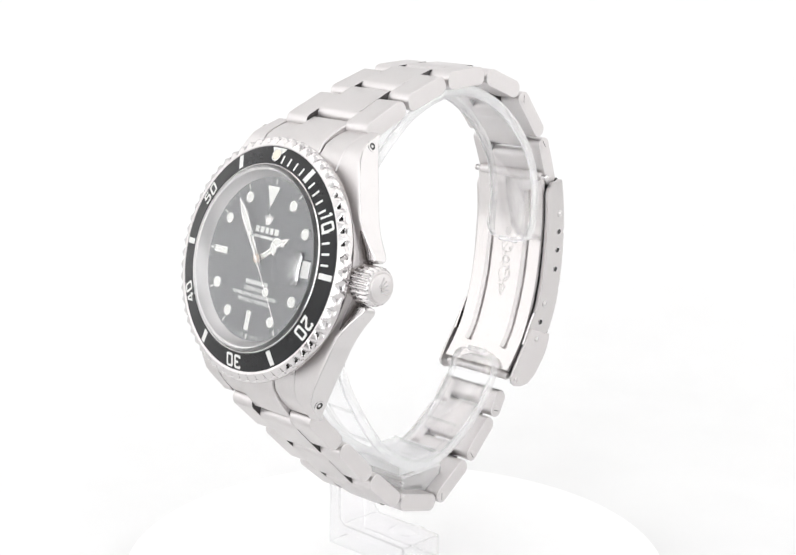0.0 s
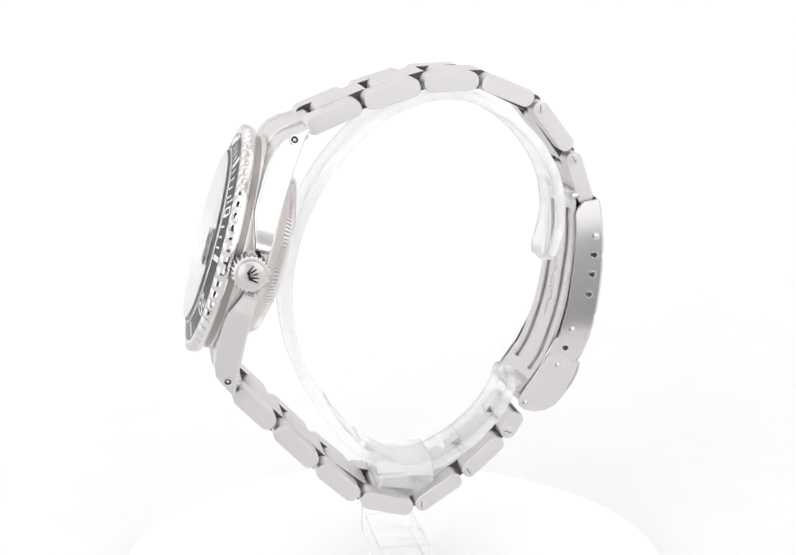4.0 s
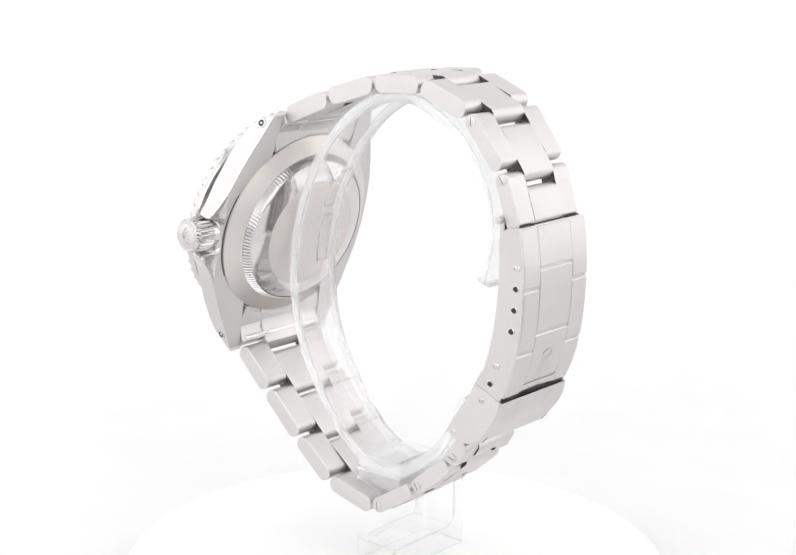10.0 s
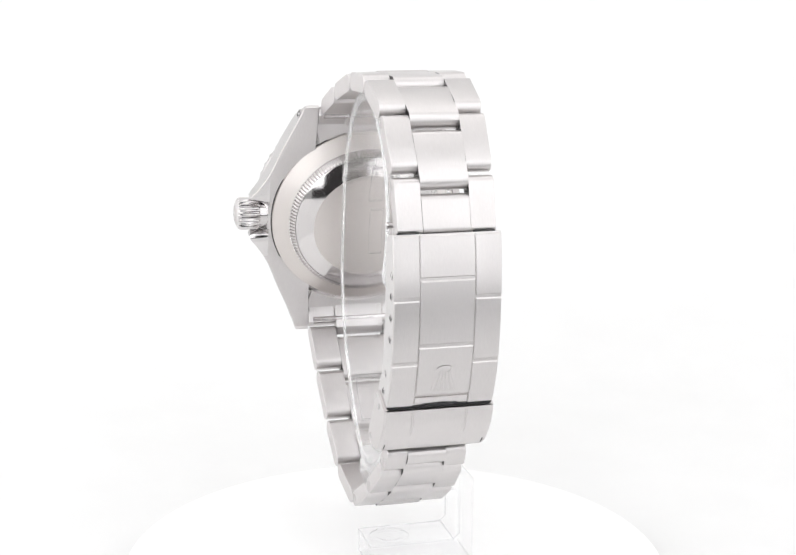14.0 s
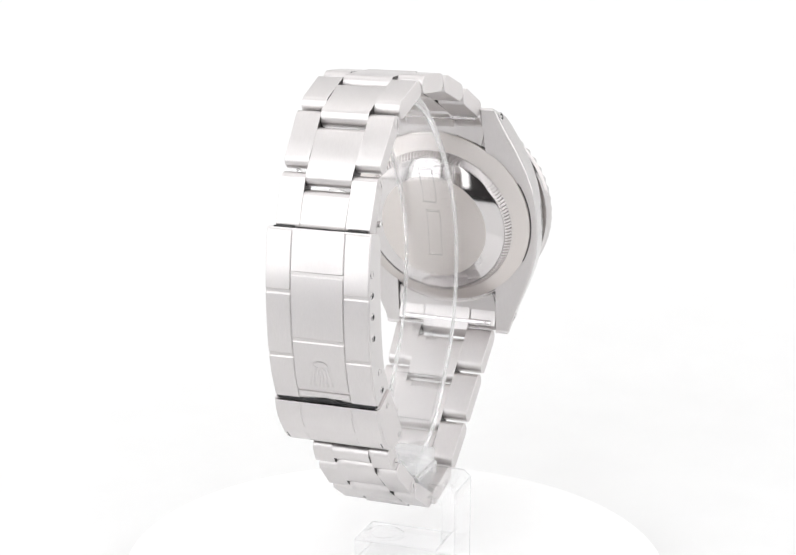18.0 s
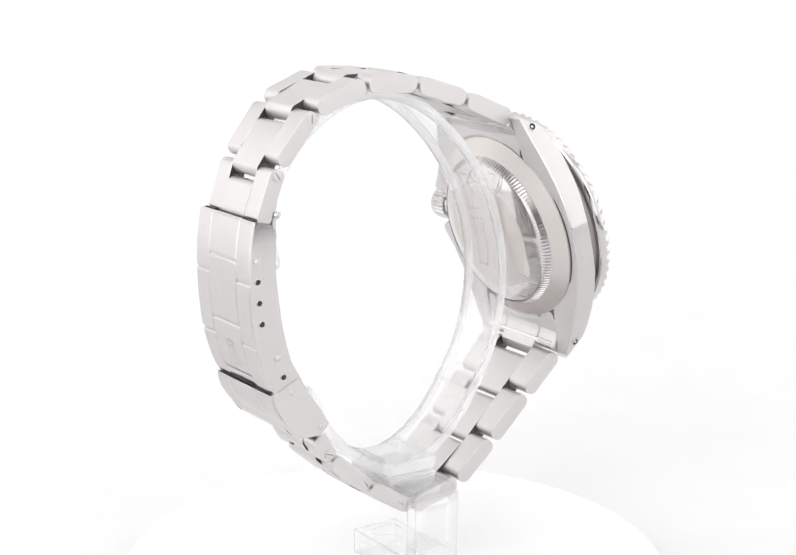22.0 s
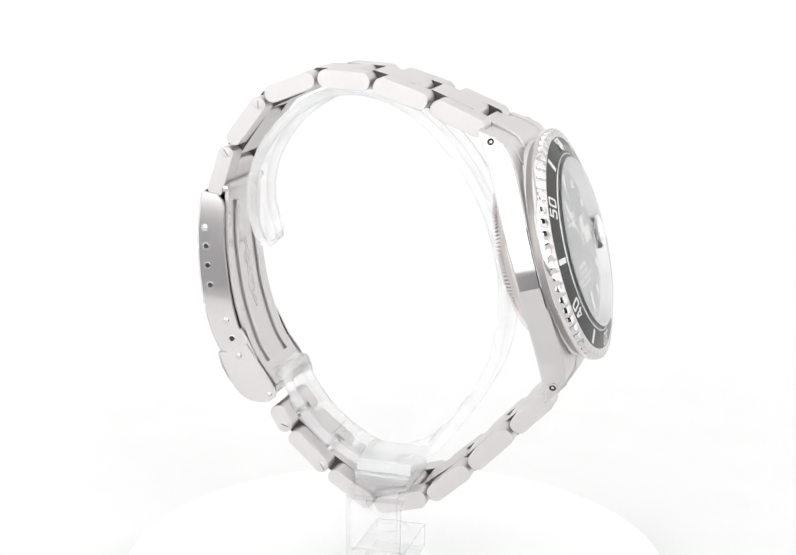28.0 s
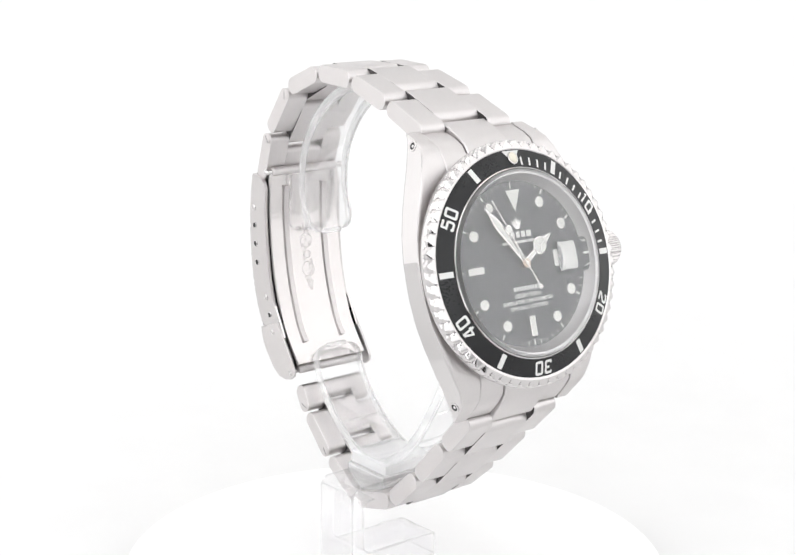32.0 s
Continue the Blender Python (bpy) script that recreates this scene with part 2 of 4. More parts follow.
TOP = [(0, -3.85), (10, -3.9), (15, -4.2), (18.8, -4.85), (20.8, -5.7), (22.0, -7.2), (23.2, -8.9), (23.8, -9.6)]
LOW = [(0, -8.05), (7, -8.15), (12, -8.4), (17, -8.9), (22.2, -9.6), (23.8, -9.9)]
OUT_PLAIN = [(0, 19.2), (3, 19.1), (7, 18.6), (11, 17.5), (15, 16.0), (19, 14.3), (22, 13.2), (23.8, 12.7)]
OUT_CROWN = [(0, 18.7), (1.4, 18.75), (2.1, 18.9), (2.6, 19.3), (2.9, 19.9), (3.15, 20.7), (3.35, 21.35), (3.6, 21.8), (3.95, 22.0), (4.4, 21.85), (5.0, 21.4), (5.7, 20.8), (6.5, 20.2), (7.3, 19.65), (8.2, 19.1), (9.5, 18.4), (11, 17.75), (13, 17.0), (15, 16.2), (19, 14.4), (22, 13.2), (23.8, 12.7)]
GUARD_DROP = [(1.0, 0.0), (2.2, 0.9), (3.0, 1.6), (3.3, 1.5), (3.7, 1.35), (4.4, 1.25), (5.2, 1.05), (6.0, 0.8), (7.0, 0.5), (8.0, 0.22), (9.5, 0.0)]
GUARD_RISE = [(1.0, 0.0), (2.2, 0.9), (3.0, 1.6), (3.2, 1.5), (3.45, 1.05), (3.75, 0.65), (4.2, 0.35), (4.8, 0.15), (6, 0.0)]


def build_case():
    bm = bmesh.new()
    for side, table in ((1, OUT_CROWN), (-1, OUT_PLAIN)):
        stations = sorted({round(s * v, 3) for s in (1, -1) for v in (0, 0.8, 1.4, 1.8, 2.1, 2.4, 2.7, 2.9, 3.1, 3.25, 3.4, 3.5, 3.6, 3.7, 3.8, 3.95, 4.1, 4.3, 4.5, 4.75, 5.0, 5.3, 5.6, 6.1, 6.6, 7.3, 8, 9.5, 11, 13, 15, 17, 18.8, 19.8, 20.6, 21.4, 22, 22.6, 23.2, 23.5, 23.7, 23.8)})
        rings = []
        for v in stations:
            a = abs(v)
            uo, wt, wb = lin(table, a), lin(TOP, a), lin(LOW, a)
            if a > 23.3:
                wb = wt - (0.95, 0.6, 0.25)[(a > 23.55) + (a > 23.75)]
                uo -= (0.05, 0.15, 0.4)[(a > 23.55) + (a > 23.75)]
            to, bo = wt, wb
            if side > 0:
                to, bo = wt - lin(GUARD_DROP, a), wb + lin(GUARD_RISE, a)
            shoulder = wt - 0.85 * (wt - to)
            ui = 10.15
            h = to - bo
            c = min(0.30, h * 0.25)
            neck = min(uo - 0.7, 18.4)
            sec = [(ui, wb), (neck, wb), (uo - c, bo), (uo - 0.33 * c, bo + 0.3 * c), (uo, bo + c)]
            sec += [(uo, bo + c + (h - 2 * c) * f) for f in (0.04, 0.5, 0.96)]
            sec += [(uo, to - c), (uo - 0.33 * c, to - 0.3 * c), (uo - c, to), (neck, shoulder), (ui, wt)]
            rings.append([(side * u, v, w) for u, w in sec])
        for f in loft(bm, rings):
            f.material_index = 0
        bm.faces.ensure_lookup_table()
    for f in bm.faces:
        f.normal_update()
        q = f.calc_center_median()
        if (abs(f.normal.x) > 0.6 and q.x ** 2 > 140) or (q.x > 18.3 and abs(q.y) < 8.5):
            f.material_index = 1
    lathe(bm, [(15.2, -3.8), (18.9, -3.8), (19.0, -4.0), (18.7, -7.7), (18.55, -7.95), (18.2, -8.1), (14, -8.12)], 120, 0)
    moved(bm, HEAD)
    ob = part("case", bm, [brushed, polished], watch, "steel case, satin lugs and polished flanks", True, 38)
    # spring bar holes of the lugs; a black ring paints the shade inside
    for side, table in ((1, OUT_CROWN), (-1, OUT_PLAIN)):
        for v in (21.45, -21.05):
            uo = lin(table, abs(v))
            bm = bmesh.new()
            lathe(bm, [(0.92, -0.3), (0.90, 0.02), (0.76, 0.06), (0.6, 0.05), (0.55, -0.3)], 24, 0)
            lathe(bm, [(0.2, -0.02), (0.59, 0.02)], 24, 1)
            lathe(bm, [(0.01, 0.06), (0.2, 0.06), (0.27, 0.0)], 24, 0)
            moved(bm, HEAD @ Matrix.Translation((side * (uo + 0.06), v, -7.8)) @ Matrix.Rotation(side * math.copysign(radians(20), v), 4, "Z") @ Matrix.Rotation(side * math.pi / 2, 4, "Y"))
            part("lug_hole", bm, [polished, hole_shade], ob, "drilled spring bar hole", True)


GLYPH = {
    "1": [[(-0.3, 0.7), (0.1, 1.0), (0.1, -1.0)]],
    "2": [[(-0.62, 0.55), (-0.5, 0.9), (0.45, 0.95), (0.62, 0.7), (0.62, 0.25), (-0.58, -0.6), (-0.6, -0.93), (0.7, -0.93)]],
    "3": [[(-0.62, 0.6), (-0.5, 0.93), (0.45, 0.93), (0.6, 0.75), (0.6, 0.25), (0.45, 0.04), (0.6, -0.2), (0.6, -0.75), (0.45, -0.93), (-0.5, -0.93), (-0.62, -0.6)], [(-0.2, 0.04), (0.3, 0.04)]],
    "4": [[(0.35, 1.05), (0.35, -1.1)], [(0.16, 0.98), (-0.62, -0.45), (0.75, -0.5)]],
    "5": [[(0.62, 0.95), (-0.55, 0.95), (-0.58, 0.15), (0.4, 0.18), (0.6, 0.0), (0.6, -0.72), (0.42, -0.93), (-0.5, -0.93), (-0.62, -0.62)]]}


def stroke(bm, pts, w, cx, lift):
    """A flat band of width w along a line of 2D points."""
    pts = [Vector(p) for p in pts]
    left, right = [], []
    for i, p in enumerate(pts):
        d0 = (p - pts[i - 1]).normalized() if i else (pts[1] - p).normalized()
        d1 = (pts[i + 1] - p).normalized() if i + 1 < len(pts) else d0
        t = (d0 + d1).normalized()
        nn = Vector((-t.y, t.x)) * (0.5 * w / max(t.dot(d0), 0.7))
        left.append(bm.verts.new((cx + p.x + nn.x, p.y + nn.y, lift)))
        right.append(bm.verts.new((cx + p.x - nn.x, p.y - nn.y, lift)))
    for i in range(len(pts) - 1):
        bm.faces.new((left[i], left[i + 1], right[i + 1], right[i]))


def numeral(m):
    """Square-shouldered two-figure numeral of the bezel, about 2.3 mm high."""
    bm = bmesh.new()
    for k, line in enumerate(GLYPH[str(m)[0]]):
        stroke(bm, line, 0.40, -1.0 if m > 10 else -0.85, 0.012 * k)
    o, i = rounded_rect(0.82, 1.14, 0.36, 3), rounded_rect(0.42, 0.74, 0.14, 3)
    loft(bm, [[(x + 1.0, y, 0) for x, y in o], [(x + 1.0, y, 0) for x, y in i]], cap=False)
    return bm


def build_bezel():
    teeth, per = 60, 10
    n = teeth * per
    bm = bmesh.new()
    # radius, height and share of the notch; the notches point inwards and end short of the rim
    rows = [(18.55, -0.42, 0.0), (18.72, -0.36, 0.0), (18.98, -0.36, 0.0)]
    rows += [(18.98 + 1.14 * k, -0.36 - 0.36 * k, k) for k in (0.3, 0.6, 0.85, 1.0)]
    rows += [(20.2, -0.9, 1.0), (20.22, -1.15, 0.97), (20.22, -1.38, 0.85), (20.22, -1.54, 0.6), (20.22, -1.62, 0.0), (20.21, -2.0, 0.0), (20.15, -2.3, 0.0), (19.95, -2.6, 0.0), (19.5, -2.78, 0.0), (18.95, -2.85, 0.0), (18.9, -3.86, 0.0), (15.6, -3.86, 0.0)]
    rings = []
    for r, w, k in rows:
        ring = []
        for i in range(n):
            a = 2 * math.pi * i / n
            cut = 0.42 * max(0.0, k - abs(i % per - 5) / 4.6)
            ring.append(((r - cut) * math.sin(a), (r - cut) * math.cos(a), w - 0.7 * cut * (w > -0.8)))
        rings.append(ring)
    # last bands, under the rim, have the gap's shade painted in
    for i, f in enumerate(loft(bm, rings, cap=False)):
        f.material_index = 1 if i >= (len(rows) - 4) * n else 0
    moved(bm, HEAD)
    bezel = part("bezel", bm, [bezel_steel, gap_shade], watch, "polished steel bezel with a serrated edge", True, 14)
    # insert
    bm = bmesh.new()
    lathe(bm, [(15.62, -0.3), (15.62, 0.27), (15.75, 0.33), (18.5, -0.38), (18.55, -0.45), (18.55, -1.2)], 144)
    moved(bm, HEAD)
    insert = part("bezel_insert", bm, insert_black, bezel, "black anodised insert with white minute scale", True)
    rise = lambda r: 0.33 - 0.71 * (r - 15.75) / 2.75 + 0.025
    spin = radians(0.8)

    def lay(bm2, ang):
        for v in bm2.verts:
            x, y = v.co.x, v.co.y
            r = math.hypot(x, y)
            a = math.atan2(x, y) + radians(ang) + spin
            v.co = Vector((r * math.sin(a), r * math.cos(a), rise(r) + v.co.z))
        return moved(bm2, HEAD)

    def bar(w, r0, r1):
        b2 = bmesh.new()
        pts = [(-w / 2, r0), (w / 2, r0), (w / 2, r1), (-w / 2, r1)]
        loft(b2, [[(x, y, z) for x, y in pts] for z in (-0.03, 0.0)])
        return b2

    for m in range(1, 60):
        if m in (10, 20, 30, 40, 50):
            b2 = numeral(m)
            for v in b2.verts:
                v.co.y += 17.12
            part("numeral", lay(b2, 6 * m), print_white, insert, "white numerals on the bezel")
        elif m % 5 == 0:
            part("minute_bar", lay(bar(0.95, 15.95, 18.3), 6 * m), print_white, insert)
        elif m < 15:
            part("minute_tick", lay(bar(0.36, 15.95, 17.3), 6 * m), print_white, insert)
    b2 = bmesh.new()
    loft(b2, [[(x, y, z) for x, y in ((-1.75, 18.35), (0, 15.95), (1.75, 18.35))] for z in (-0.03, 0.0)])
    part("zero_triangle", lay(b2, 0), print_white, insert, "white zero triangle")
    b2 = bmesh.new()
    lathe(b2, [(1.05, 0), (1.05, 0.18), (0.9, 0.22)], 24, 1)
    lathe(b2, [(0.9, 0.18), (0.7, 0.36), (0.35, 0.46), (0.01, 0.48)], 24, 0)
    for v in b2.verts:
        v.co.y += 17.15
    part("lume_pearl", lay(b2, 0), [pearl_lume, white_gold], insert, "cream lume pearl in a steel cup", True)


def build_dial():
    bm = bmesh.new()
    lathe(bm, [(0.01, -1.95), (13.75, -1.95), (13.75, -2.3), (0.01, -2.3)], 96)
    moved(bm, HEAD)
    dial = part("dial", bm, dial_black, watch, "glossy black dial with applied white markers")
    bm = bmesh.new()
    lathe(bm, [(13.6, -1.94), (13.65, -1.9), (14.55, -0.12), (15.2, -0.08), (15.5, -0.3), (15.5, -1.2)], 96)
    moved(bm, HEAD)
    part("rehaut", bm, mirror_ring, watch, "polished steel ring round the dial", True)
    # hour markers with a metal rim and a lume field
    def marker(loop, place, name):
        b2 = bmesh.new()
        rim = offset_loop(loop, 0.16)
        loft(b2, [[(x, y, -1.95) for x, y in loop], [(x, y, -1.62) for x, y in loop], [(x, y, -1.56) for x, y in offset_loop(loop, 0.05)], [(x, y, -1.58) for x, y in rim]], cap=False, mat=1)
        loft(b2, [[(x, y, -1.62) for x, y in rim], [(x, y, -1.585) for x, y in rim]], mat=0)
        moved(b2, HEAD @ place)
        part(name, b2, [lume, white_gold], dial, "applied lume marker in a metal rim")

    disc = [(0.95 * math.cos(2 * math.pi * i / 24), 0.95 * math.sin(2 * math.pi * i / 24)) for i in range(24)]
    for h in (1, 2, 4, 5, 7, 8, 10, 11):
        a = radians(30 * h)
        marker(disc, Matrix.Translation((11.0 * math.sin(a), 11.0 * math.cos(a), 0)), "hour_dot")
    marker([(-1.6, 12.1), (1.6, 12.1), (0, 8.4)], Matrix(), "hour_triangle")
    marker([(-0.62, -8.6), (0.62, -8.6), (0.62, -11.9), (-0.62, -11.9)], Matrix(), "hour_bar")
    marker([(-11.8, -0.62), (-8.5, -0.62), (-8.5, 0.62), (-11.8, 0.62)], Matrix(), "hour_bar")
    b2 = bmesh.new()
    for m in range(60):
        w, r0 = (0.30, 12.45) if m % 5 == 0 else (0.14, 12.75)
        a = radians(6 * m)
        rot = Matrix.Rotation(-a, 4, "Z")
        pts = [rot @ Vector(p) for p in ((-w / 2, r0, -1.925), (w / 2, r0, -1.925), (w / 2, 13.35, -1.925), (-w / 2, 13.35, -1.925))]
        b2.faces.new([b2.verts.new(p) for p in pts])
    moved(b2, HEAD)
    part("minute_track", b2, print_white, dial, "fine white printed minute track")
    # date opening
    b2 = bmesh.new()
    loft(b2, [[(9.4 + x, y, w) for x, y in rounded_rect(2.4, 1.35, 0.12, 2)] for w in (-1.95, -1.90)])
    moved(b2, HEAD)
    part("date_plate", b2, print_white, dial, "white date plate")
    # printing: readable lines as letters, names as bars, the emblem as a plain fan
    def line(words, size, v, spacing=1.0):
        b3 = text_mesh(words, size, spacing, 0.025)
        for q in b3.verts:
            q.co = Vector((q.co.x, q.co.y + v, -1.922))
        part("dial_print", moved(b3, HEAD), print_white, dial, "small white printed line")

    def bars(name, w, h, v, gaps):
        b3 = bmesh.new()
        x = -w
        for i, k in enumerate(gaps):
            x1 = x + 2 * w * k
            if i % 2 == 0:
                b3.faces.new([b3.verts.new((a, b, -1.922)) for a, b in ((x, v - h), (x1, v - h), (x1, v + h), (x, v + h))])
            x = x1
        part(name, moved(b3, HEAD), print_white, dial, "white printed bars")

    bars("name_bar", 2.9, 0.50, 4.75, (0.16, 0.05, 0.17, 0.05, 0.14, 0.05, 0.15, 0.05, 0.18))
    bars("subtitle_bar", 3.6, 0.22, 3.55, (0.27, 0.03, 0.45, 0.03, 0.22))
    bars("model_bar", 2.75, 0.36, -4.0, (0.08, 0.025) * 9 + (0.055,))
    line("1000ft=300m", 1.05, -5.15, 1.05)
    line("SUPERLATIVE CHRONOMETER", 0.80, -6.15, 1.0)
    line("OFFICIALLY CERTIFIED", 0.80, -7.1, 1.0)
    for words, c in (("SWISS", -1.55), ("MADE", 1.55)):
        b3 = text_mesh(words, 0.5, 1.1)
        for q in b3.verts:
            q.co = Vector((q.co.x + c, q.co.y - 12.75, -1.922))
        part("dial_print", moved(b3, HEAD), print_white, dial, "tiny white printed word")
    b3 = bmesh.new()
    for k in range(-2, 3):
        a = radians(17 * k)
        d, s = Vector((math.sin(a), math.cos(a), 0)), Vector((math.cos(a), -math.sin(a), 0))
        base = Vector((0.16 * k, 6.0, 0))
        tip = base + d * (1.35 if k else 1.55)
        loft(b3, [[p + Vector((0, 0, w)) for p in (base - s * 0.26, base + s * 0.26, tip + s * 0.07, tip - s * 0.07)] for w in (-1.95, -1.8)])
    loft(b3, [[(0.55 * math.cos(t), 5.9 + 0.28 * math.sin(t), w) for t in (2 * math.pi * i / 12 for i in range(12))] for w in (-1.95, -1.75)])
    part("emblem", moved(b3, HEAD), white_gold, dial, "small applied metal emblem")


def build_crystal():
    bm = bmesh.new()
    lathe(bm, [(15.15, -0.1), (15.25, 0.0), (15.25, 0.62), (14.85, 0.98)], 120, 1)
    n = 120
    bm.verts.ensure_lookup_table()
    bm.faces.new(bm.verts[:n])
    rim = list(bm.verts[-n:])
    outline = [p for a, b in zip(*(lambda r: (r, r[1:] + r[:1]))(rounded_rect(3.3, 2.8, 0.9, 5))) for p in (a, ((a[0] + b[0]) / 2, (a[1] + b[1]) / 2))]
    hole = [bm.verts.new((9.15 + x, y, 0.98)) for x, y in outline]
    edges = [bm.edges.get((p, q)) or bm.edges.new((p, q)) for loop in (rim, hole) for p, q in zip(loop, loop[1:] + loop[:1])]
    bmesh.ops.triangle_fill(bm, use_beauty=True, use_dissolve=False, edges=edges, normal=(0, 0, 1))
    moved(bm, HEAD)
    ob = part("crystal", bm, [sapphire, frosted], watch, "flat clear sapphire crystal", True, 20)
    ob.visible_shadow = False
    bm = bmesh.new()
    cap = lambda x, y: 1.08 + 1.0 * (1 - (x * x + y * y) / 16.0)
    rings = [[bm.verts.new((9.15 + x, y, 0.98)) for x, y in outline]]
    for k in (1.0, 0.97, 0.9, 0.82, 0.73, 0.63, 0.52, 0.4, 0.28, 0.16, 0.05):
        rings.append([bm.verts.new((9.15 + x * k, y * k, cap(x * k, y * k))) for x, y in outline])
    for p, q in zip(rings, rings[1:]):
        for i in range(len(p)):
            bm.faces.new((p[i], p[(i + 1) % len(p)], q[(i + 1) % len(p)], q[i]))
    bm.faces.new(rings[-1])
    moved(bm, HEAD)
    ob2 = part("cyclops_lens", bm, sapphire, ob, "magnifying lens over the date", True, 30)
    ob2.visible_shadow = False
    bm = bmesh.new()
    lathe(bm, [(15.27, -0.4), (15.27, 0.42), (15.4, 0.5), (15.58, 0.38), (15.6, -0.4)], 120)
    moved(bm, HEAD)
    part("crystal_ring", bm, polished, watch, "thin polished steel ring round the crystal", True)


def hand(name, loops, z, thick, label):
    bm = bmesh.new()
    for loop, mat, lift in loops:
        loft(bm, [[(x, y, w + lift) for x, y in loop] for w in (0, thick)], mat=mat)
    return part(name, bm, [white_gold, lume, rose_tone], watch, label)


def circle(cx, cy, r, n=20):
    return [(cx + r * math.cos(2 * math.pi * i / n), cy + r * math.sin(2 * math.pi * i / n)) for i in range(n)]


def build_pointers():
    hour = hand("hour_hand", [
        ([(-0.45, -0.9), (0.45, -0.9), (0.5, 0), (0.42, 3.3), (-0.42, 3.3), (-0.5, 0)], 0, 0),
        (circle(0, 4.55, 1.5, 28), 0, 0), (circle(0, 4.55, 1.28, 28), 1, 0.05),
        ([(-0.75, 5.75), (0.75, 5.75), (0, 7.9)], 0, 0), ([(-0.42, 5.9), (0.42, 5.9), (0, 7.1)], 1, 0.05),
        ([(-0.08, 4.55), (0.08, 4.55), (0.08, 6.0), (-0.08, 6.0)], 0, 0.09),
        ([(0.0, 4.62), (0.0, 4.48), (1.15, 3.82), (1.15, 3.98)], 0, 0.09), ([(0.0, 4.62), (-1.15, 3.98), (-1.15, 3.82), (0.0, 4.48)], 0, 0.09),
        ([(-0.22, 0.9), (0.22, 0.9), (0.2, 3.0), (-0.2, 3.0)], 1, 0.05)], 0, 0.12, "metal hour hand with a round three-armed lume field")
    minute = hand("minute_hand", [
        ([(-0.4, -1.0), (0.4, -1.0), (0.45, 0.3), (0.78, 8.6), (0, 11.8), (-0.78, 8.6), (-0.45, 0.3)], 0, 0),
        ([(-0.2, 2.2), (0.2, 2.2), (0.5, 8.4), (0, 10.6), (-0.5, 8.4)], 1, 0.05)], 0, 0.12, "metal minute hand with a white lume field")
    second = hand("second_hand", [
        ([(-0.1, -4.6), (0.1, -4.6), (0.1, 0), (0.09, 12.0), (-0.09, 12.0), (-0.1, 0)], 0, 0),
        (circle(0, 6.4, 0.78), 0, 0), (circle(0, 6.4, 0.6), 1, 0.05), (circle(0, -4.6, 0.45), 0, 0), (circle(0, 0, 0.75), 2, -0.1), (circle(0, 0, 0.3), 0, 0.1)], 0, 0.1, "thin metal seconds hand with a lume dot")
    return hour, minute, second


def build_caseback():
    bm = bmesh.new()
    # step round the back, its shadow line put into the colour
    lathe(bm, [(18.1, -8.0), (18.06, -8.2), (17.86, -8.22)], 120, 3)
    lathe(bm, [(17.86, -8.22), (17.82, -8.55), (17.5, -8.72), (15.2, -10.05), (14.9, -10.2)], 120, 0)
    lathe(bm, [(13.75, -11.4), (13.5, -11.55), (10.5, -12.5)], 120, 1)
    lathe(bm, [(10.5, -12.5), (10.3, -12.57), (0.01, -12.6)], 120, 2)
    moved(bm, HEAD)
    back = part("case_back", bm, [warm_steel, buffed, warm_steel, shade_steel], watch, "steel screw-down case back, satin and polished", True)
    bm = bmesh.new()
    n = 135 * 4
    k = (0, 1, 1, 0)
    rings = []
    for r, w, d in ((14.95, -10.1, 0.0), (14.9, -10.25, 0.3), (14.35, -11.1, 0.33), (13.85, -11.45, 0.0)):
        rings.append([((r - d * k[i % 4]) * math.sin(2 * math.pi * i / n), (r - d * k[i % 4]) * math.cos(2 * math.pi * i / n), w + 0.3 * d * k[i % 4]) for i in range(n)])
    loft(bm, rings, cap=False)
    moved(bm, HEAD)
    part("fluted_ring", bm, satin, back, "fine fluting round the case back")


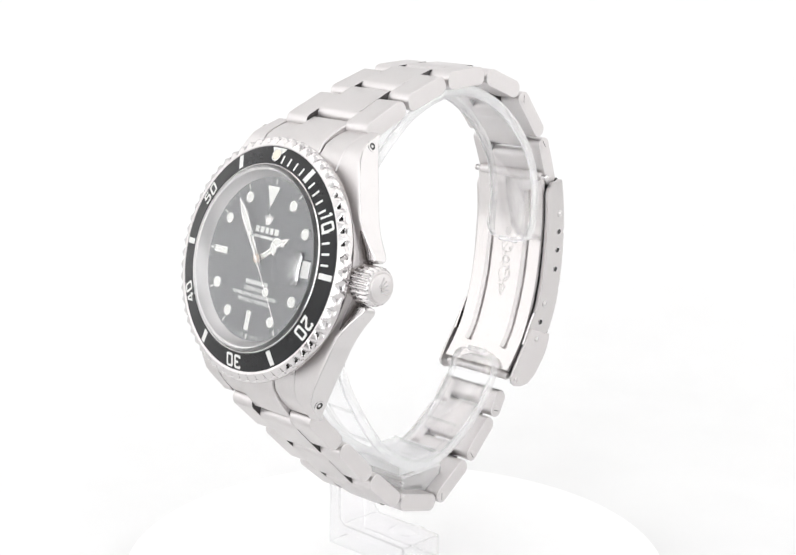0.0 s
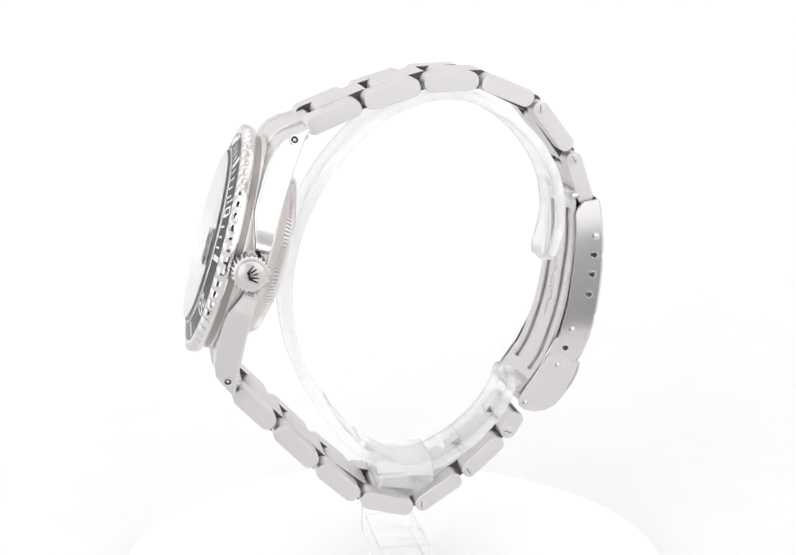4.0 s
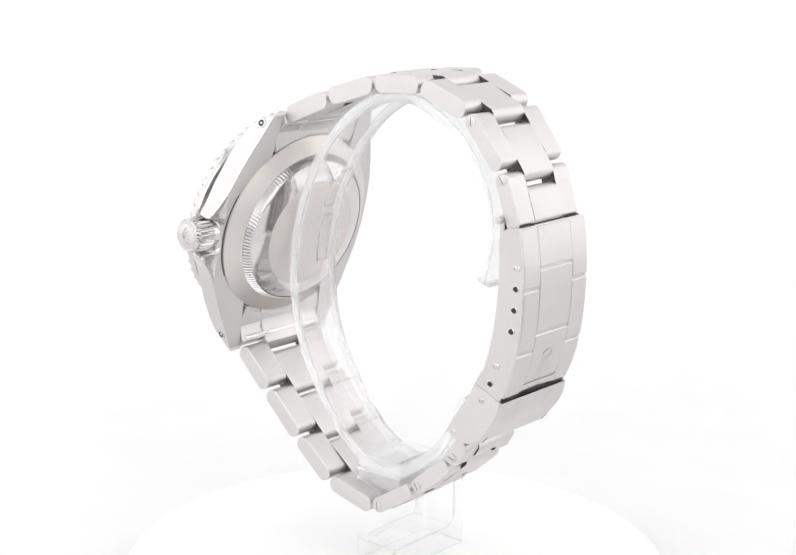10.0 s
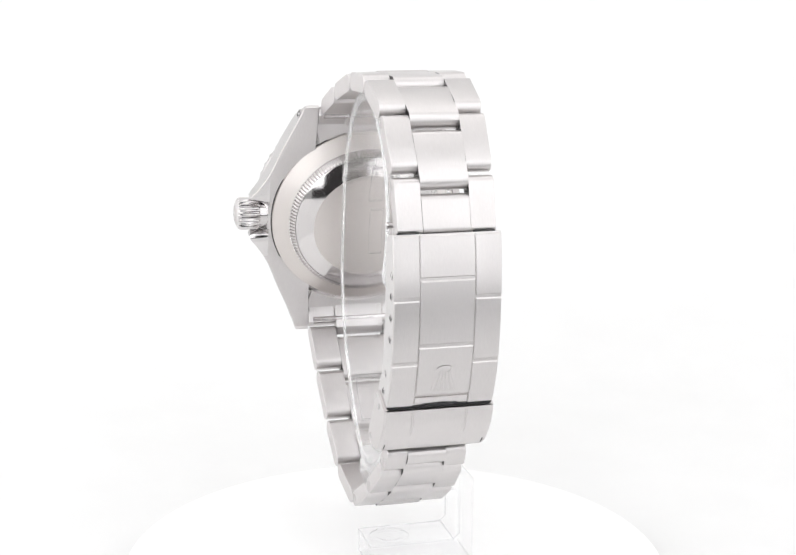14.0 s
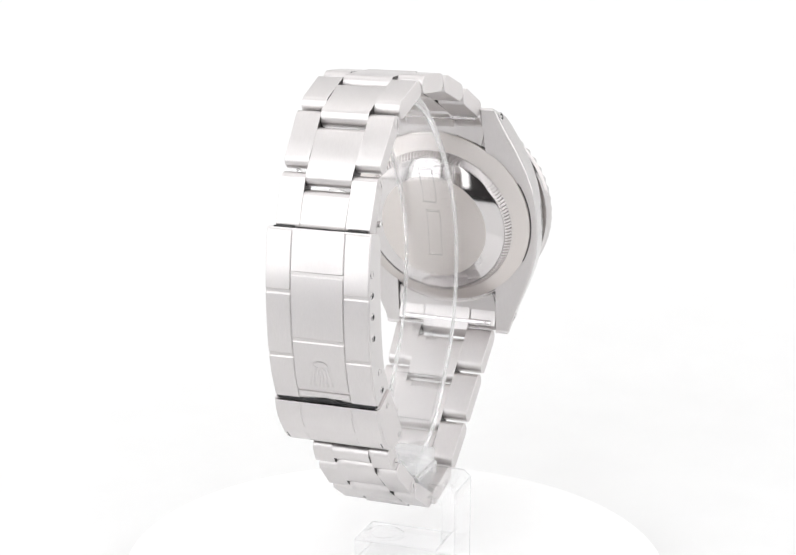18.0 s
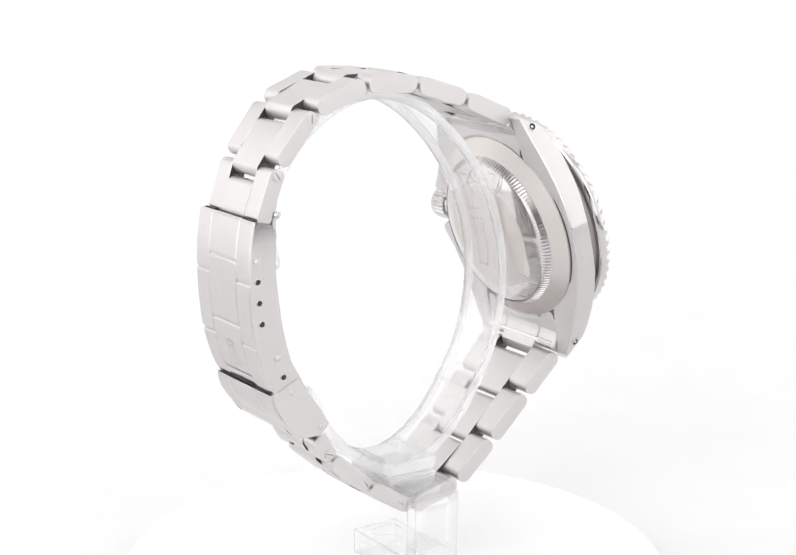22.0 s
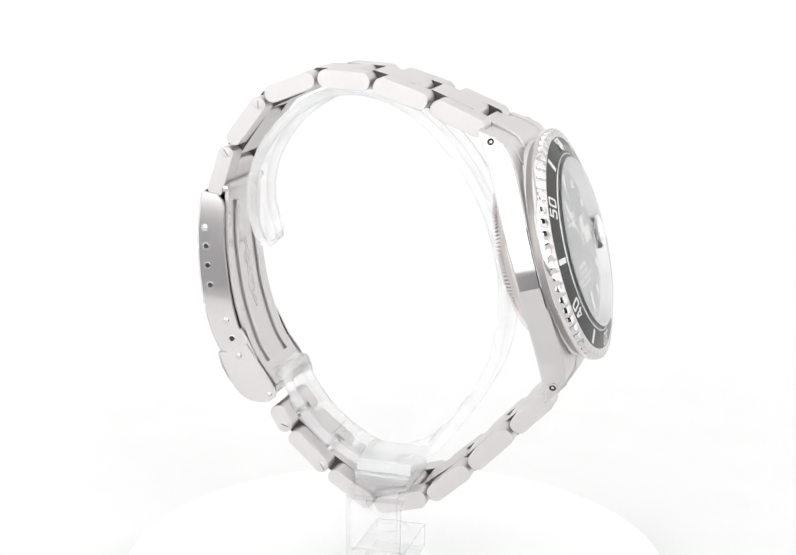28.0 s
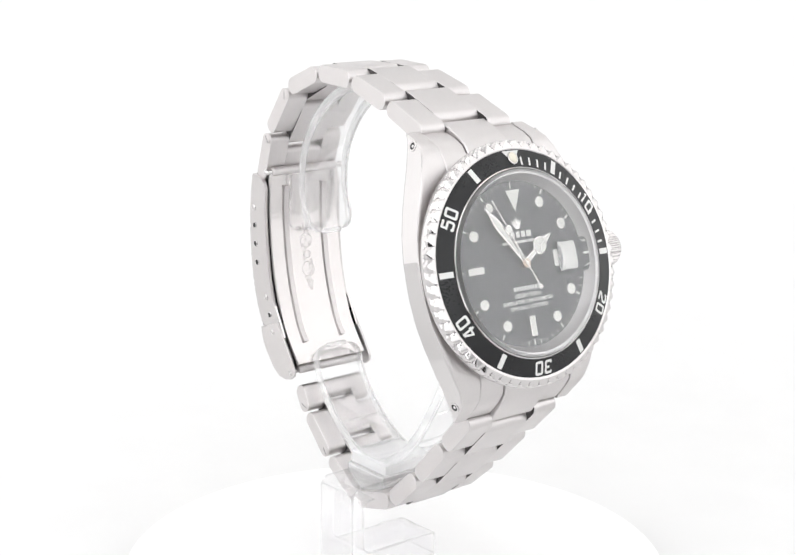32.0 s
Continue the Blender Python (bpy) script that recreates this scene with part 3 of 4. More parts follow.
def build_crown():
    m = HEAD @ Matrix.Translation((0, 0.0, -5.4)) @ Matrix.Rotation(math.pi / 2, 4, "Y")
    bm = bmesh.new()
    teeth, n = 24, 24 * 6
    k = (0, 0, 0.4, 1, 1, 0.4)
    rings = []
    for r, w, d in ((2.6, 20.0, 0.0), (2.95, 20.1, 0.1), (3.15, 20.35, 0.3), (3.15, 23.5, 0.3), (2.95, 23.95, 0.12), (2.7, 24.2, 0.0), (2.45, 24.25, 0.0), (2.3, 24.2, 0), (2.2, 24.4, 0), (1.4, 24.65, 0), (0.3, 24.75, 0)):
        rings.append([((r - d * k[i % 6]) * math.sin(2 * math.pi * i / n), (r - d * k[i % 6]) * math.cos(2 * math.pi * i / n), w) for i in range(n)])
    for f in loft(bm, rings):
        f.material_index = 1 if f.calc_center_median().z > 24.22 else 0
    moved(bm, m)
    crown = part("winding_crown", bm, [polished, brushed_round], watch, "fluted polished steel winding crown", True, 25)
    bm = bmesh.new()
    lathe(bm, [(2.2, 18.0), (2.2, 21.5)], 48)
    lathe(bm, [(2.6, 18.5), (2.6, 20.0), (2.2, 20.4)], 48)
    moved(bm, m)
    part("crown_tube", bm, polished, watch, "steel tube behind the crown", True)
    bm = bmesh.new()
    for q in range(-2, 3):
        a = radians(20 * q)
        d, s = Vector((math.sin(a), math.cos(a), 0)), Vector((math.cos(a), -math.sin(a), 0))
        base = Vector((0.2 * q, -0.6, 24.5))
        tip = base + d * 1.7
        loft(bm, [[p + Vector((0, 0, w)) for p in (base - s * 0.2, base + s * 0.2, tip + s * 0.1, tip - s * 0.1)] for w in (0.0, 0.25)])
    moved(bm, m @ Matrix.Rotation(radians(-60), 4, "Z"))
    part("emblem", bm, polished, crown, "raised emblem on the crown")


# ---------------- bracelet ----------------
UP = [(-17.8, 81.8), (-7.9, 85.9), (2.25, 89.1), (12.4, 89.6), (22.1, 85.8), (28.9, 77.1), (32.2, 67.4)]
DOWN = [(-30.2, 37.1), (-23.3, 30.0), (-15.8, 22.3), (-8.3, 15.6), (1.9, 12.8), (10.7, 18.3), (18.3, 24.9), (21.3, 29.6)]
HALF_UP = [9.9, 9.55, 9.15, 8.85, 8.5, 8.2, 8.0]
HALF_DOWN = [9.9, 9.55, 9.1, 8.7, 8.25, 7.8, 7.2, 6.9]
MID_UP = [0.25, 0.25, 0.2, 0.35, 0.45, 0.55, 0.65]
MID_DOWN = [0.35, 0.5, 0.55, 0.5, 0.4, 0.3, 0.3, 0.3]


def stadium(length, thick, r, n=4, dome=0.0):
    """Side view of a link: s along it, d outwards, rounded ends."""
    pts = []
    for cx, cy, a0 in ((length - r, thick / 2 - r, 0), (r, thick / 2 - r, 90), (r, -thick / 2 + r, 180), (length - r, -thick / 2 + r, 270)):
        for i in range(n + 1):
            a = radians(90 * i / n + a0)
            pts.append((cx + r * math.cos(a), cy + r * math.sin(a)))
    # bow of the outer and inner face
    return [(s, d + (dome if d > 0 else -0.25 * dome) * (1 - (2 * s / length - 1) ** 2)) for s, d in pts]


def link_piece(name, a, b, x0, x1, m0, m1, h0, h1, thick, r, dome, parent, label, bevel=0.22):
    """A piece from a to b in the (y, z) plane, between the shares x0 and x1 of the half width."""
    a, b = Vector(a), Vector(b)
    d = (b - a)
    length = d.length
    d.normalize()
    up = Vector((-d.y, d.x))
    if up.dot((a + b) / 2 - Vector((3, 58))) < 0:
        up = -up
    bm = bmesh.new()

    def place(x, s, t):
        f = s / length
        q = a + d * s + up * t
        return (m0 + (m1 - m0) * f + x * (h0 + (h1 - h0) * f) / h0, q.x, q.y)

    r = min(r, thick / 2 - 0.1)
    faces = prism(bm, stadium(length, thick, r, 6, dome), x0 * h0, x1 * h0, bevel, place, 0, 1)
    # inner ends coloured dark for the shade between the pieces
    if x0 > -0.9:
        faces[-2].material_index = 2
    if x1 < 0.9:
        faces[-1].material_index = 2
    return part(name, bm, [brushed, brushed_side, shade_steel], parent, label, True, 28)


def screw(a, b, share, mid, half, parent, side, angle):
    a, b = Vector(a), Vector(b)
    q = a.lerp(b, share)
    bm = bmesh.new()
    lathe(bm, [(0.01, 0.10), (0.78, 0.10), (0.9, 0.05), (0.94, -0.3)], 24, 0)
    # slot drawn as a dark bar, shade by colour
    loft(bm, [[(x, y, w) for x, y in ((-0.72, -0.07), (0.72, -0.07), (0.72, 0.07), (-0.72, 0.07))] for w in (0.0, 0.11)], mat=1)
    bm.transform(Matrix.Translation((mid + side * half, q.x, q.y)) @ Matrix.Rotation(side * math.pi / 2, 4, "Y") @ Matrix.Rotation(radians(angle), 4, "Z"))
    part("link_screw", bm, [brushed_side, shade_steel], parent, "slotted link screw", True)


def build_bracelet():
    for pts, half, mid, last in ((UP, HALF_UP, MID_UP, 6), (DOWN, HALF_DOWN, MID_DOWN, 7)):
        for k in range(last):
            a, b = Vector(pts[k]), Vector(pts[k + 1])
            d = b - a
            if k + 2 < len(pts):
                c = Vector(pts[k + 2])
                e = b + ((c - b) * 0.5 + d * 0.5 * (c - b).length / d.length) * 0.24
            else:
                e = b - d * 0.04
            s = a + d * (0.30 if not (pts is DOWN and k == 6) else 0.3)
            hs, he = half[k], half[k + 1]
            thick = 3.05 if k < 4 else 2.75
            # the link at the clasp is one plate, with no raised middle
            bow = 0.36 if pts is UP and k == 5 else 0.62
            centre = link_piece("bracelet_link", s, e, -0.482, 0.482, mid[k], mid[k + 1], hs, he, thick - 0.12, 1.25, bow, watch, "solid brushed steel bracelet link", 0.05)
            o0, o1 = a + d * 0.035, b - d * 0.035
            for x0, x1, bv in ((-1.0, -0.485, (0.09, 0.05)), (0.485, 1.0, (0.05, 0.09))):
                link_piece("outer_link", o0, o1, x0, x1, mid[k], mid[k + 1], hs, he, thick - 0.14, 1.34, 0.34, centre, "", bv)
            if (pts is UP and k in (4, 5)) or (pts is DOWN and k in (4, 5, 6)):
                for side in (1, -1):
                    screw(a, b, 0.14 if k < 6 else 0.25, mid[k], hs, centre, side, 40 + 35 * k)
            # barrel of the pin, seen in the slots; joint shade is in its colour
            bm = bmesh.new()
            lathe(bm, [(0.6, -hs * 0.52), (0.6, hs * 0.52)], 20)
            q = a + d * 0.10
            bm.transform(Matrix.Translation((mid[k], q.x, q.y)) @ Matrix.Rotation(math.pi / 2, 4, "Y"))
            part("hinge_pin", bm, shade_steel, centre, "", True)


def build_end_links():
    for s in (1, -1):
        top = [(16.3, -4.30), (18.6, -4.80), (20.5, -5.6), (21.8, -7.0), (22.9, -8.6), (23.5, -9.6)]
        low = [(22.0, -10.5), (20.4, -9.2), (18.6, -8.5), (16.0, -8.2)]
        side_loop = [(s * v, w) for v, w in top + low]
        mid_loop = [(s * v, w) for v, w in [(16.3, -4.18), (18.7, -4.62), (20.7, -5.35), (22.2, -6.7), (23.7, -8.5), (25.0, -10.3), (24.6, -11.5), (22.9, -11.4), (20.6, -9.4), (18.6, -8.6), (16.0, -8.3)]]
        bm = bmesh.new()
        prism(bm, mid_loop, -4.7, 4.7, 0.2, lambda x, v, w: (x, v, w))
        centre = part("end_link", moved(bm, HEAD), [brushed, brushed_side], watch, "brushed steel end link between the lugs", True, 28)
        for x0, x1 in ((-10.05, -4.85), (4.85, 10.05)):
            bm = bmesh.new()
            prism(bm, side_loop, x0, x1, 0.2, lambda x, v, w: (x, v, w), 0, 1)
            part("end_link_side", moved(bm, HEAD), [brushed, brushed_side], centre, "", True, 28)


def build_lug_backs():
    """Under-plates of the end links and the spring bars, seen from behind."""
    for s in (1, -1):
        bm = bmesh.new()
        arc = [(18.3 * math.sin(radians(a)), 18.3 * math.cos(radians(a))) for a in range(-31, 32, 2)]
        loop = arc + [(10.13, 18.0), (10.13, 19.9), (9.6, 20.5), (5.4, 20.7), (5.0, 21.3), (-5.0, 21.3), (-5.4, 20.7), (-9.6, 20.5), (-10.13, 19.9), (-10.13, 18.0)]
        loft(bm, [[(u, s * v, w) for u, v in lp] for w, lp in ((-8.0, loop), (-8.75, loop), (-8.87, offset_loop(loop, 0.12)))])
        part("end_link_plate", moved(bm, HEAD), brushed_round, watch, "steel under-plate of the end link", True, 30)
        bm = bmesh.new()
        lathe(bm, [(0.01, -10.0), (0.45, -10.0), (0.5, -9.3), (0.85, -9.2), (0.85, 9.2), (0.5, 9.3), (0.45, 10.0), (0.01, 10.0)], 20)
        bm.transform(HEAD @ Matrix.Translation((0, s * 22.0, -9.6)) @ Matrix.Rotation(math.pi / 2, 4, "Y"))
        part("spring_bar", bm, bezel_steel, watch, "bright steel spring bar between the lugs", True)


# ---------------- folding clasp ----------------
COVER = [(34.1, 68.7), (34.75, 64.5), (35.05, 60.5), (34.95, 55.0), (34.3, 48.9), (32.9, 43.3), (31.2, 39.6)]
LOCK = [(31.45, 39.15), (30.7, 36.6), (29.2, 34.1), (27.4, 31.7), (25.3, 30.5)]
BLADE = [(29.6, 69.4), (29.7, 65.0), (29.8, 60.8), (29.2, 54.6), (28.1, 48.2), (25.9, 41.3), (24.0, 37.8), (20.9, 33.6)]
CL_MID, CL_HALF = 0.88, 8.85


def channel(bm, line, depth_in, half, wall, mid, sink=0.0, mats=(0, 1, 2)):
    """A U-shaped cover swept along a line in the (y, z) plane; depth_in(f) is the height of its walls."""
    nr = normals2(line)
    centre = Vector((3, 58))
    rings = []
    for i, (p, q) in enumerate(zip(line, nr)):
        if q.dot(p - centre) < 0:
            q = -q
        f = i / (len(line) - 1)
        h, dp = half, depth_in(f)
        edge = 0.45 if not sink else 0.12
        sec = [(-h, -dp), (-h, -edge - sink), (-h + edge, -sink), (h - edge, -sink), (h, -edge - sink), (h, -dp), (h - wall, -dp), (h - wall, -wall - sink), (-h + wall, -wall - sink), (-h + wall, -dp)]
        rings.append([(mid + x, p.x + q.x * d, p.y + q.y * d) for x, d in sec])
    faces = loft(bm, rings)
    for f in faces:
        f.normal_update()
        if abs(f.normal.x) > 0.8:
            # inner wall faces can take a dark material as painted shade
            inside = abs(f.calc_center_median().x - mid) < half - 0.4
            f.material_index = mats[2] if inside else mats[1]


def plate(bm, line, x0, x1, lift, thick, mid):
    nr = normals2(line)
    centre = Vector((3, 58))
    rings = []
    b = 0.16
    for i, (p, q) in enumerate(zip(line, nr)):
        if q.dot(p - centre) < 0:
            q = -q
        lo = lift - (0.14 if i in (0, len(line) - 1) else 0)
        sec = [(x0, lo - thick), (x0, lo - b), (x0 + b, lo), (x1 - b, lo), (x1, lo - b), (x1, lo - thick)]
        rings.append([(mid + x, p.x + q.x * d, p.y + q.y * d) for x, d in sec])
    loft(bm, rings)


def side_dot(parent, p, x, side, r, dark):
    bm = bmesh.new()
    lathe(bm, [(r * 1.35, -0.05), (r * 1.35, 0.05), (r * 1.1, 0.09), (r, 0.05)], 20, 0)
    # a hole is a flat black disc, its shade in the colour
    lathe(bm, [(r, 0.04), (0.01, 0.04 if dark else 0.12)], 20, 1 if dark else 0)
    bm.transform(Matrix.Translation((x, p[0], p[1])) @ Matrix.Rotation(side * math.pi / 2, 4, "Y"))
    part("adjustment_hole" if dark else "pin_end", bm, [polished, hole_shade], parent, "", True)


def build_clasp():
    line = spline(COVER, 33)
    bm = bmesh.new()
    depth = lambda f: 4.5 + 0.6 * math.sin(math.pi * f) + 0.8 * f * f if f > 0.04 else (3.0, 4.1)[f > 0.01]
    channel(bm, line, depth, CL_HALF, 0.7, CL_MID, 0.2)
    cover = part("clasp_cover", bm, [brushed, buffed, shade_steel], watch, "folding clasp cover with engraved link pattern", True, 30)
    c0, c1, h = -0.51 * CL_HALF, 0.51 * CL_HALF, CL_HALF
    for x0, x1, cuts in ((-h + 0.03, c0 - 0.012, (0, 0.345, 0.71, 1.0)), (c0 + 0.012, c1 - 0.012, (0, 0.24, 0.61, 0.92, 1.0)), (c1 + 0.012, h - 0.03, (0, 0.345, 0.71, 1.0))):
        for f0, f1 in zip(cuts, cuts[1:]):
            n = 9
            seg = []
            for i in range(n):
                end = f1 - 0.008 if f1 < 1 else (0.97 if x0 > -6 and x1 < 6 else 0.99)
                share = (0.0, 0.02, 0.05, 0.25, 0.5, 0.75, 0.95, 0.98, 1.0)[i]
                f = f0 + 0.008 + (end - f0 - 0.008) * share
                k = f * 32
                j = min(int(k), 31)
                seg.append(line[j].lerp(line[j + 1], k - j))
            b2 = bmesh.new()
            plate(b2, seg, x0, x1, 0.08, 0.5, CL_MID)
            part("clasp_panel", b2, brushed, cover, "", True, 28)
    # emblem pressed into the last middle panel
    b2 = bmesh.new()
    p = line[26]
    t = (line[27] - line[25]).normalized()
    q = Vector((t.y, -t.x))
    if q.dot(p - Vector((3, 58))) < 0:
        q = -q
    spot = lambda x, y, d: b2.verts.new((CL_MID + x, p.x - t.x * y + q.x * d, p.y - t.y * y + q.y * d))
    for k in range(-2, 3):
        top, foot = (0.4 * k, 1.45), (0.86 * k, -2.2 + 0.12 * abs(k))
        ridge = [spot(*top, 0.15), spot(*foot, 0.17)]
        for side in (-1, 1):
            low = [spot(top[0] + side * 0.19, top[1], 0.07), spot(foot[0] + side * 0.36, foot[1] - 0.1, 0.07)]
            b2.faces.new((ridge[0], ridge[1], low[1], low[0]))
    ring_o, ring_i = circle(0, 1.9, 1.35, 20), circle(0, 1.9, 1.0, 20)
    fl = lambda lp, d: [(CL_MID + x, p.x - t.x * (1.9 + (y - 1.9) * 0.5) + q.x * d, p.y - t.y * (1.9 + (y - 1.9) * 0.5) + q.y * d) for x, y in lp]
    loft(b2, [fl(ring_o, 0.07), fl(ring_o, 0.12), fl(ring_i, 0.12), fl(ring_i, 0.07)], cap=False)
    part("emblem", b2, brushed, cover, "raised emblem on the clasp")
    holes = [((33.6, 62.1), False), ((33.45, 58.75), True), ((33.2, 55.2), True), ((32.75, 51.6), True), ((29.9, 45.2), False), ((28.75, 41.95), True)]
    for side in (1, -1):
        for pt, dark in holes:
            side_dot(cover, pt, CL_MID + side * CL_HALF, side, 0.48, dark)
    for side in (1, -1):
        b2 = bmesh.new()
        x0 = CL_MID + side * (CL_HALF - 0.45)
        prism(b2, [(27.0, 44.0), (31.3, 41.2), (30.6, 38.2), (29.4, 36.5), (24.0, 38.4), (25.6, 41.6)], min(x0, x0 + side * 0.42), max(x0, x0 + side * 0.42), 0.04, lambda x, y, z: (x, y, z))
        part("cover_cheek", b2, buffed, cover, "")
    # dark strip laid in as the shadow gap between cover and lock
    gap = bmesh.new()
    seg = [line[31].lerp(line[32], 0.55), line[31].lerp(line[32], 0.8), line[32], line[32] + Vector((-0.2, -0.5))]
    plate(gap, seg, -CL_HALF + 0.02, CL_HALF - 0.02, -0.12, 0.1, CL_MID)
    # dark strips as painted shade at the cover's upper end
    for x0, x1 in ((-CL_HALF + 0.9, -0.5 * CL_HALF), (0.5 * CL_HALF, CL_HALF - 0.9)):
        lip = bmesh.new()
        plate(lip, [line[0] + Vector((-0.08, 0.3)), line[0] + Vector((0, 0.03)), line[1]], x0, x1, -0.3, 0.6, CL_MID)
        part("end_gap_shade", lip, hole_shade, cover, "dark strip painting the shade above the clasp cover")
    part("lock_gap_shade", gap, hole_shade, cover, "dark strip painting the shade under the lock")
    # black sheet on the lip, the notch's shade by colour
    notch = bmesh.new()
    out = Vector((line[32].y - line[30].y, line[30].x - line[32].x)).normalized()
    if out.dot(line[31] - Vector((3, 58))) < 0:
        out = -out
    rows = []
    for i in range(13):
        x = -3.6 + 0.6 * i
        top = 1.05 * max(0.0, 1 - (x / 3.6) ** 2) ** 1.4
        pts = [line[32].lerp(line[31], k * top) + out * d for k, d in ((-0.3, 0.02), (1.0, 0.12))]
        rows.append([notch.verts.new((CL_MID + x, r.x, r.y)) for r in pts])
    for u, v in zip(rows, rows[1:]):
        notch.faces.new((u[0], v[0], v[1], u[1]))
    part("thumb_notch_shade", notch, hole_shade, cover, "dark sheet painting the shade of the thumb notch in the cover lip")
    # flip-lock
    bm = bmesh.new()
    lline = spline(LOCK, 12)
    channel(bm, lline, lambda f: 1.3, CL_HALF + 0.35, 0.7, CL_MID)
    lock = part("safety_lock", bm, [brushed, brushed_side, shade_steel], watch, "flip-over safety lock of the clasp", True, 30)
    for side in (1, -1):
        for pt, dark in (((27.3, 38.9), False), ((21.5, 32.1), False)):
            side_dot(lock, pt, CL_MID + side * (CL_HALF + 0.35), side, 0.4, dark)
        b2 = bmesh.new()
        x0 = CL_MID + side * (CL_HALF - 0.1)
        prism(b2, [(25.9, 41.2), (28.0, 40.4), (30.9, 38.9), (30.3, 36.8), (29.0, 34.3), (27.3, 32.1), (25.2, 30.7), (23.2, 30.5), (21.4, 30.9), (20.4, 31.7), (20.2, 32.7), (22.0, 35.6), (24.2, 38.7)], min(x0, x0 + side * 0.44), max(x0, x0 + side * 0.44), 0.05, lambda x, y, z: (x, y, z))
        part("lock_cheek", b2, brushed_side, lock, "")
    for x0, x1 in ((-CL_HALF - 0.2, c0 - 0.05), (c0 + 0.05, c1 - 0.05), (c1 + 0.05, CL_HALF + 0.2)):
        b2 = bmesh.new()
        plate(b2, lline[:7], x0, x1, 0.12, 0.3, CL_MID)
        part("lock_panel", b2, brushed, lock, "", True, 28)
        b2 = bmesh.new()
        plate(b2, lline[6:12], max(x0, -CL_HALF + 0.75), min(x1, CL_HALF - 0.75), 0.05, 0.3, CL_MID)
        part("lock_panel", b2, brushed, lock, "", True, 28)
    # lock slots are raised black strips that paint their shade
    for x in (-CL_HALF + 0.5, CL_HALF - 0.5):
        b2 = bmesh.new()
        plate(b2, lline[7:11], x - 0.2, x + 0.2, 0.07, 0.3, CL_MID)
        part("lock_slot_shade", b2, hole_shade, lock, "dark strip painting the shade of a slot in the lock", True)
    # inner blades
    bline = spline(BLADE, 28)
    bm = bmesh.new()
    plate(bm, bline, -7.85, 7.85, 0.5, 0.8, CL_MID)
    for f in bm.faces:
        f.normal_update()
        f.material_index = 1 if abs(f.normal.x) > 0.7 else 0
    blade = part("clasp_blade", bm, [satin, brushed_side], watch, "curved inner blade of the folding clasp", True, 30)
    for x in (-4.4, 4.4):
        b2 = bmesh.new()
        plate(b2, bline[2:25], x - 0.5, x + 0.5, -0.25, 0.42, CL_MID)
        part("blade_rib", b2, brushed_round, blade, "", True)
    b2 = bmesh.new()
    rng = random.Random(4)
    for i, w, l in ((8, 0.7, 0.9), (10, 1.45, 1.5), (12, 1.0, 0.8), (14, 1.5, 1.6), (16, 0.7, 0.9)):
        p, t = bline[i], (bline[i + 1] - bline[i - 1]).normalized()
        q = Vector((-t.y, t.x))
        if q.dot(p - Vector((3, 58))) > 0:
            q = -q
        oval = lambda k, d: [(CL_MID + (w - k) * math.cos(a), p.x + t.x * (l - k) * math.sin(a) + q.x * d, p.y + t.y * (l - k) * math.sin(a) + q.y * d) for a in (2 * math.pi * m / 20 for m in range(20))]
        loft(b2, [oval(0.0, 0.2), oval(0.08, 0.365), oval(0.2, 0.365), oval(0.28, 0.2)], cap=False)
    for j in range(64):
        i = 8 + j * 9 // 64
        f = j * 9 / 64 - j * 9 // 64
        p, t = bline[i].lerp(bline[i + 1], f), (bline[i + 1] - bline[i - 1]).normalized()
        q = Vector((-t.y, t.x))
        if q.dot(p - Vector((3, 58))) > 0:
            q = -q
        x, l, a = rng.uniform(-1.1, 1.1) * (1 - 0.6 * abs(j / 32 - 1) ** 3), rng.uniform(0.2, 0.55), rng.uniform(-1.5, 1.5)
        e1, e2 = Vector((math.cos(a), math.sin(a))) * l * 0.5, Vector((-math.sin(a), math.cos(a))) * rng.uniform(0.06, 0.13)
        quad = [e1 + e2, e2 - e1, -e1 - e2, e1 - e2]
        loft(b2, [[(CL_MID + x + c.x, p.x + t.x * c.y + q.x * d, p.y + t.y * c.y + q.y * d) for c in quad] for d in (0.2, 0.355)])
    part("stamped_mark", b2, brushed_round, blade, "worn stamped mark", True)
    for p, r in ((BLADE[0], 0.85), ((21.3, 32.6), 0.8)):
        b2 = bmesh.new()
        lathe(b2, [(0.01, -7.6), (r * 0.7, -7.55), (r, -7.2), (r, 7.2), (r * 0.7, 7.55), (0.01, 7.6)], 24)
        b2.transform(Matrix.Translation((CL_MID, p[0], p[1])) @ Matrix.Rotation(math.pi / 2, 4, "Y"))
        part("hinge_barrel", b2, brushed_round, blade, "", True)
    for side in (1, -1):
        b2 = bmesh.new()
        lathe(b2, [(0.5, 0.0), (0.5, 0.9), (0.6, 0.95), (0.6, 1.25), (0.45, 1.4), (0.01, 1.45)], 20)
        b2.transform(Matrix.Translation((CL_MID + side * 7.5, *BLADE[0])) @ Matrix.Rotation(side * math.pi / 2, 4, "Y"))
        part("pin_end", b2, polished, blade, "", True)


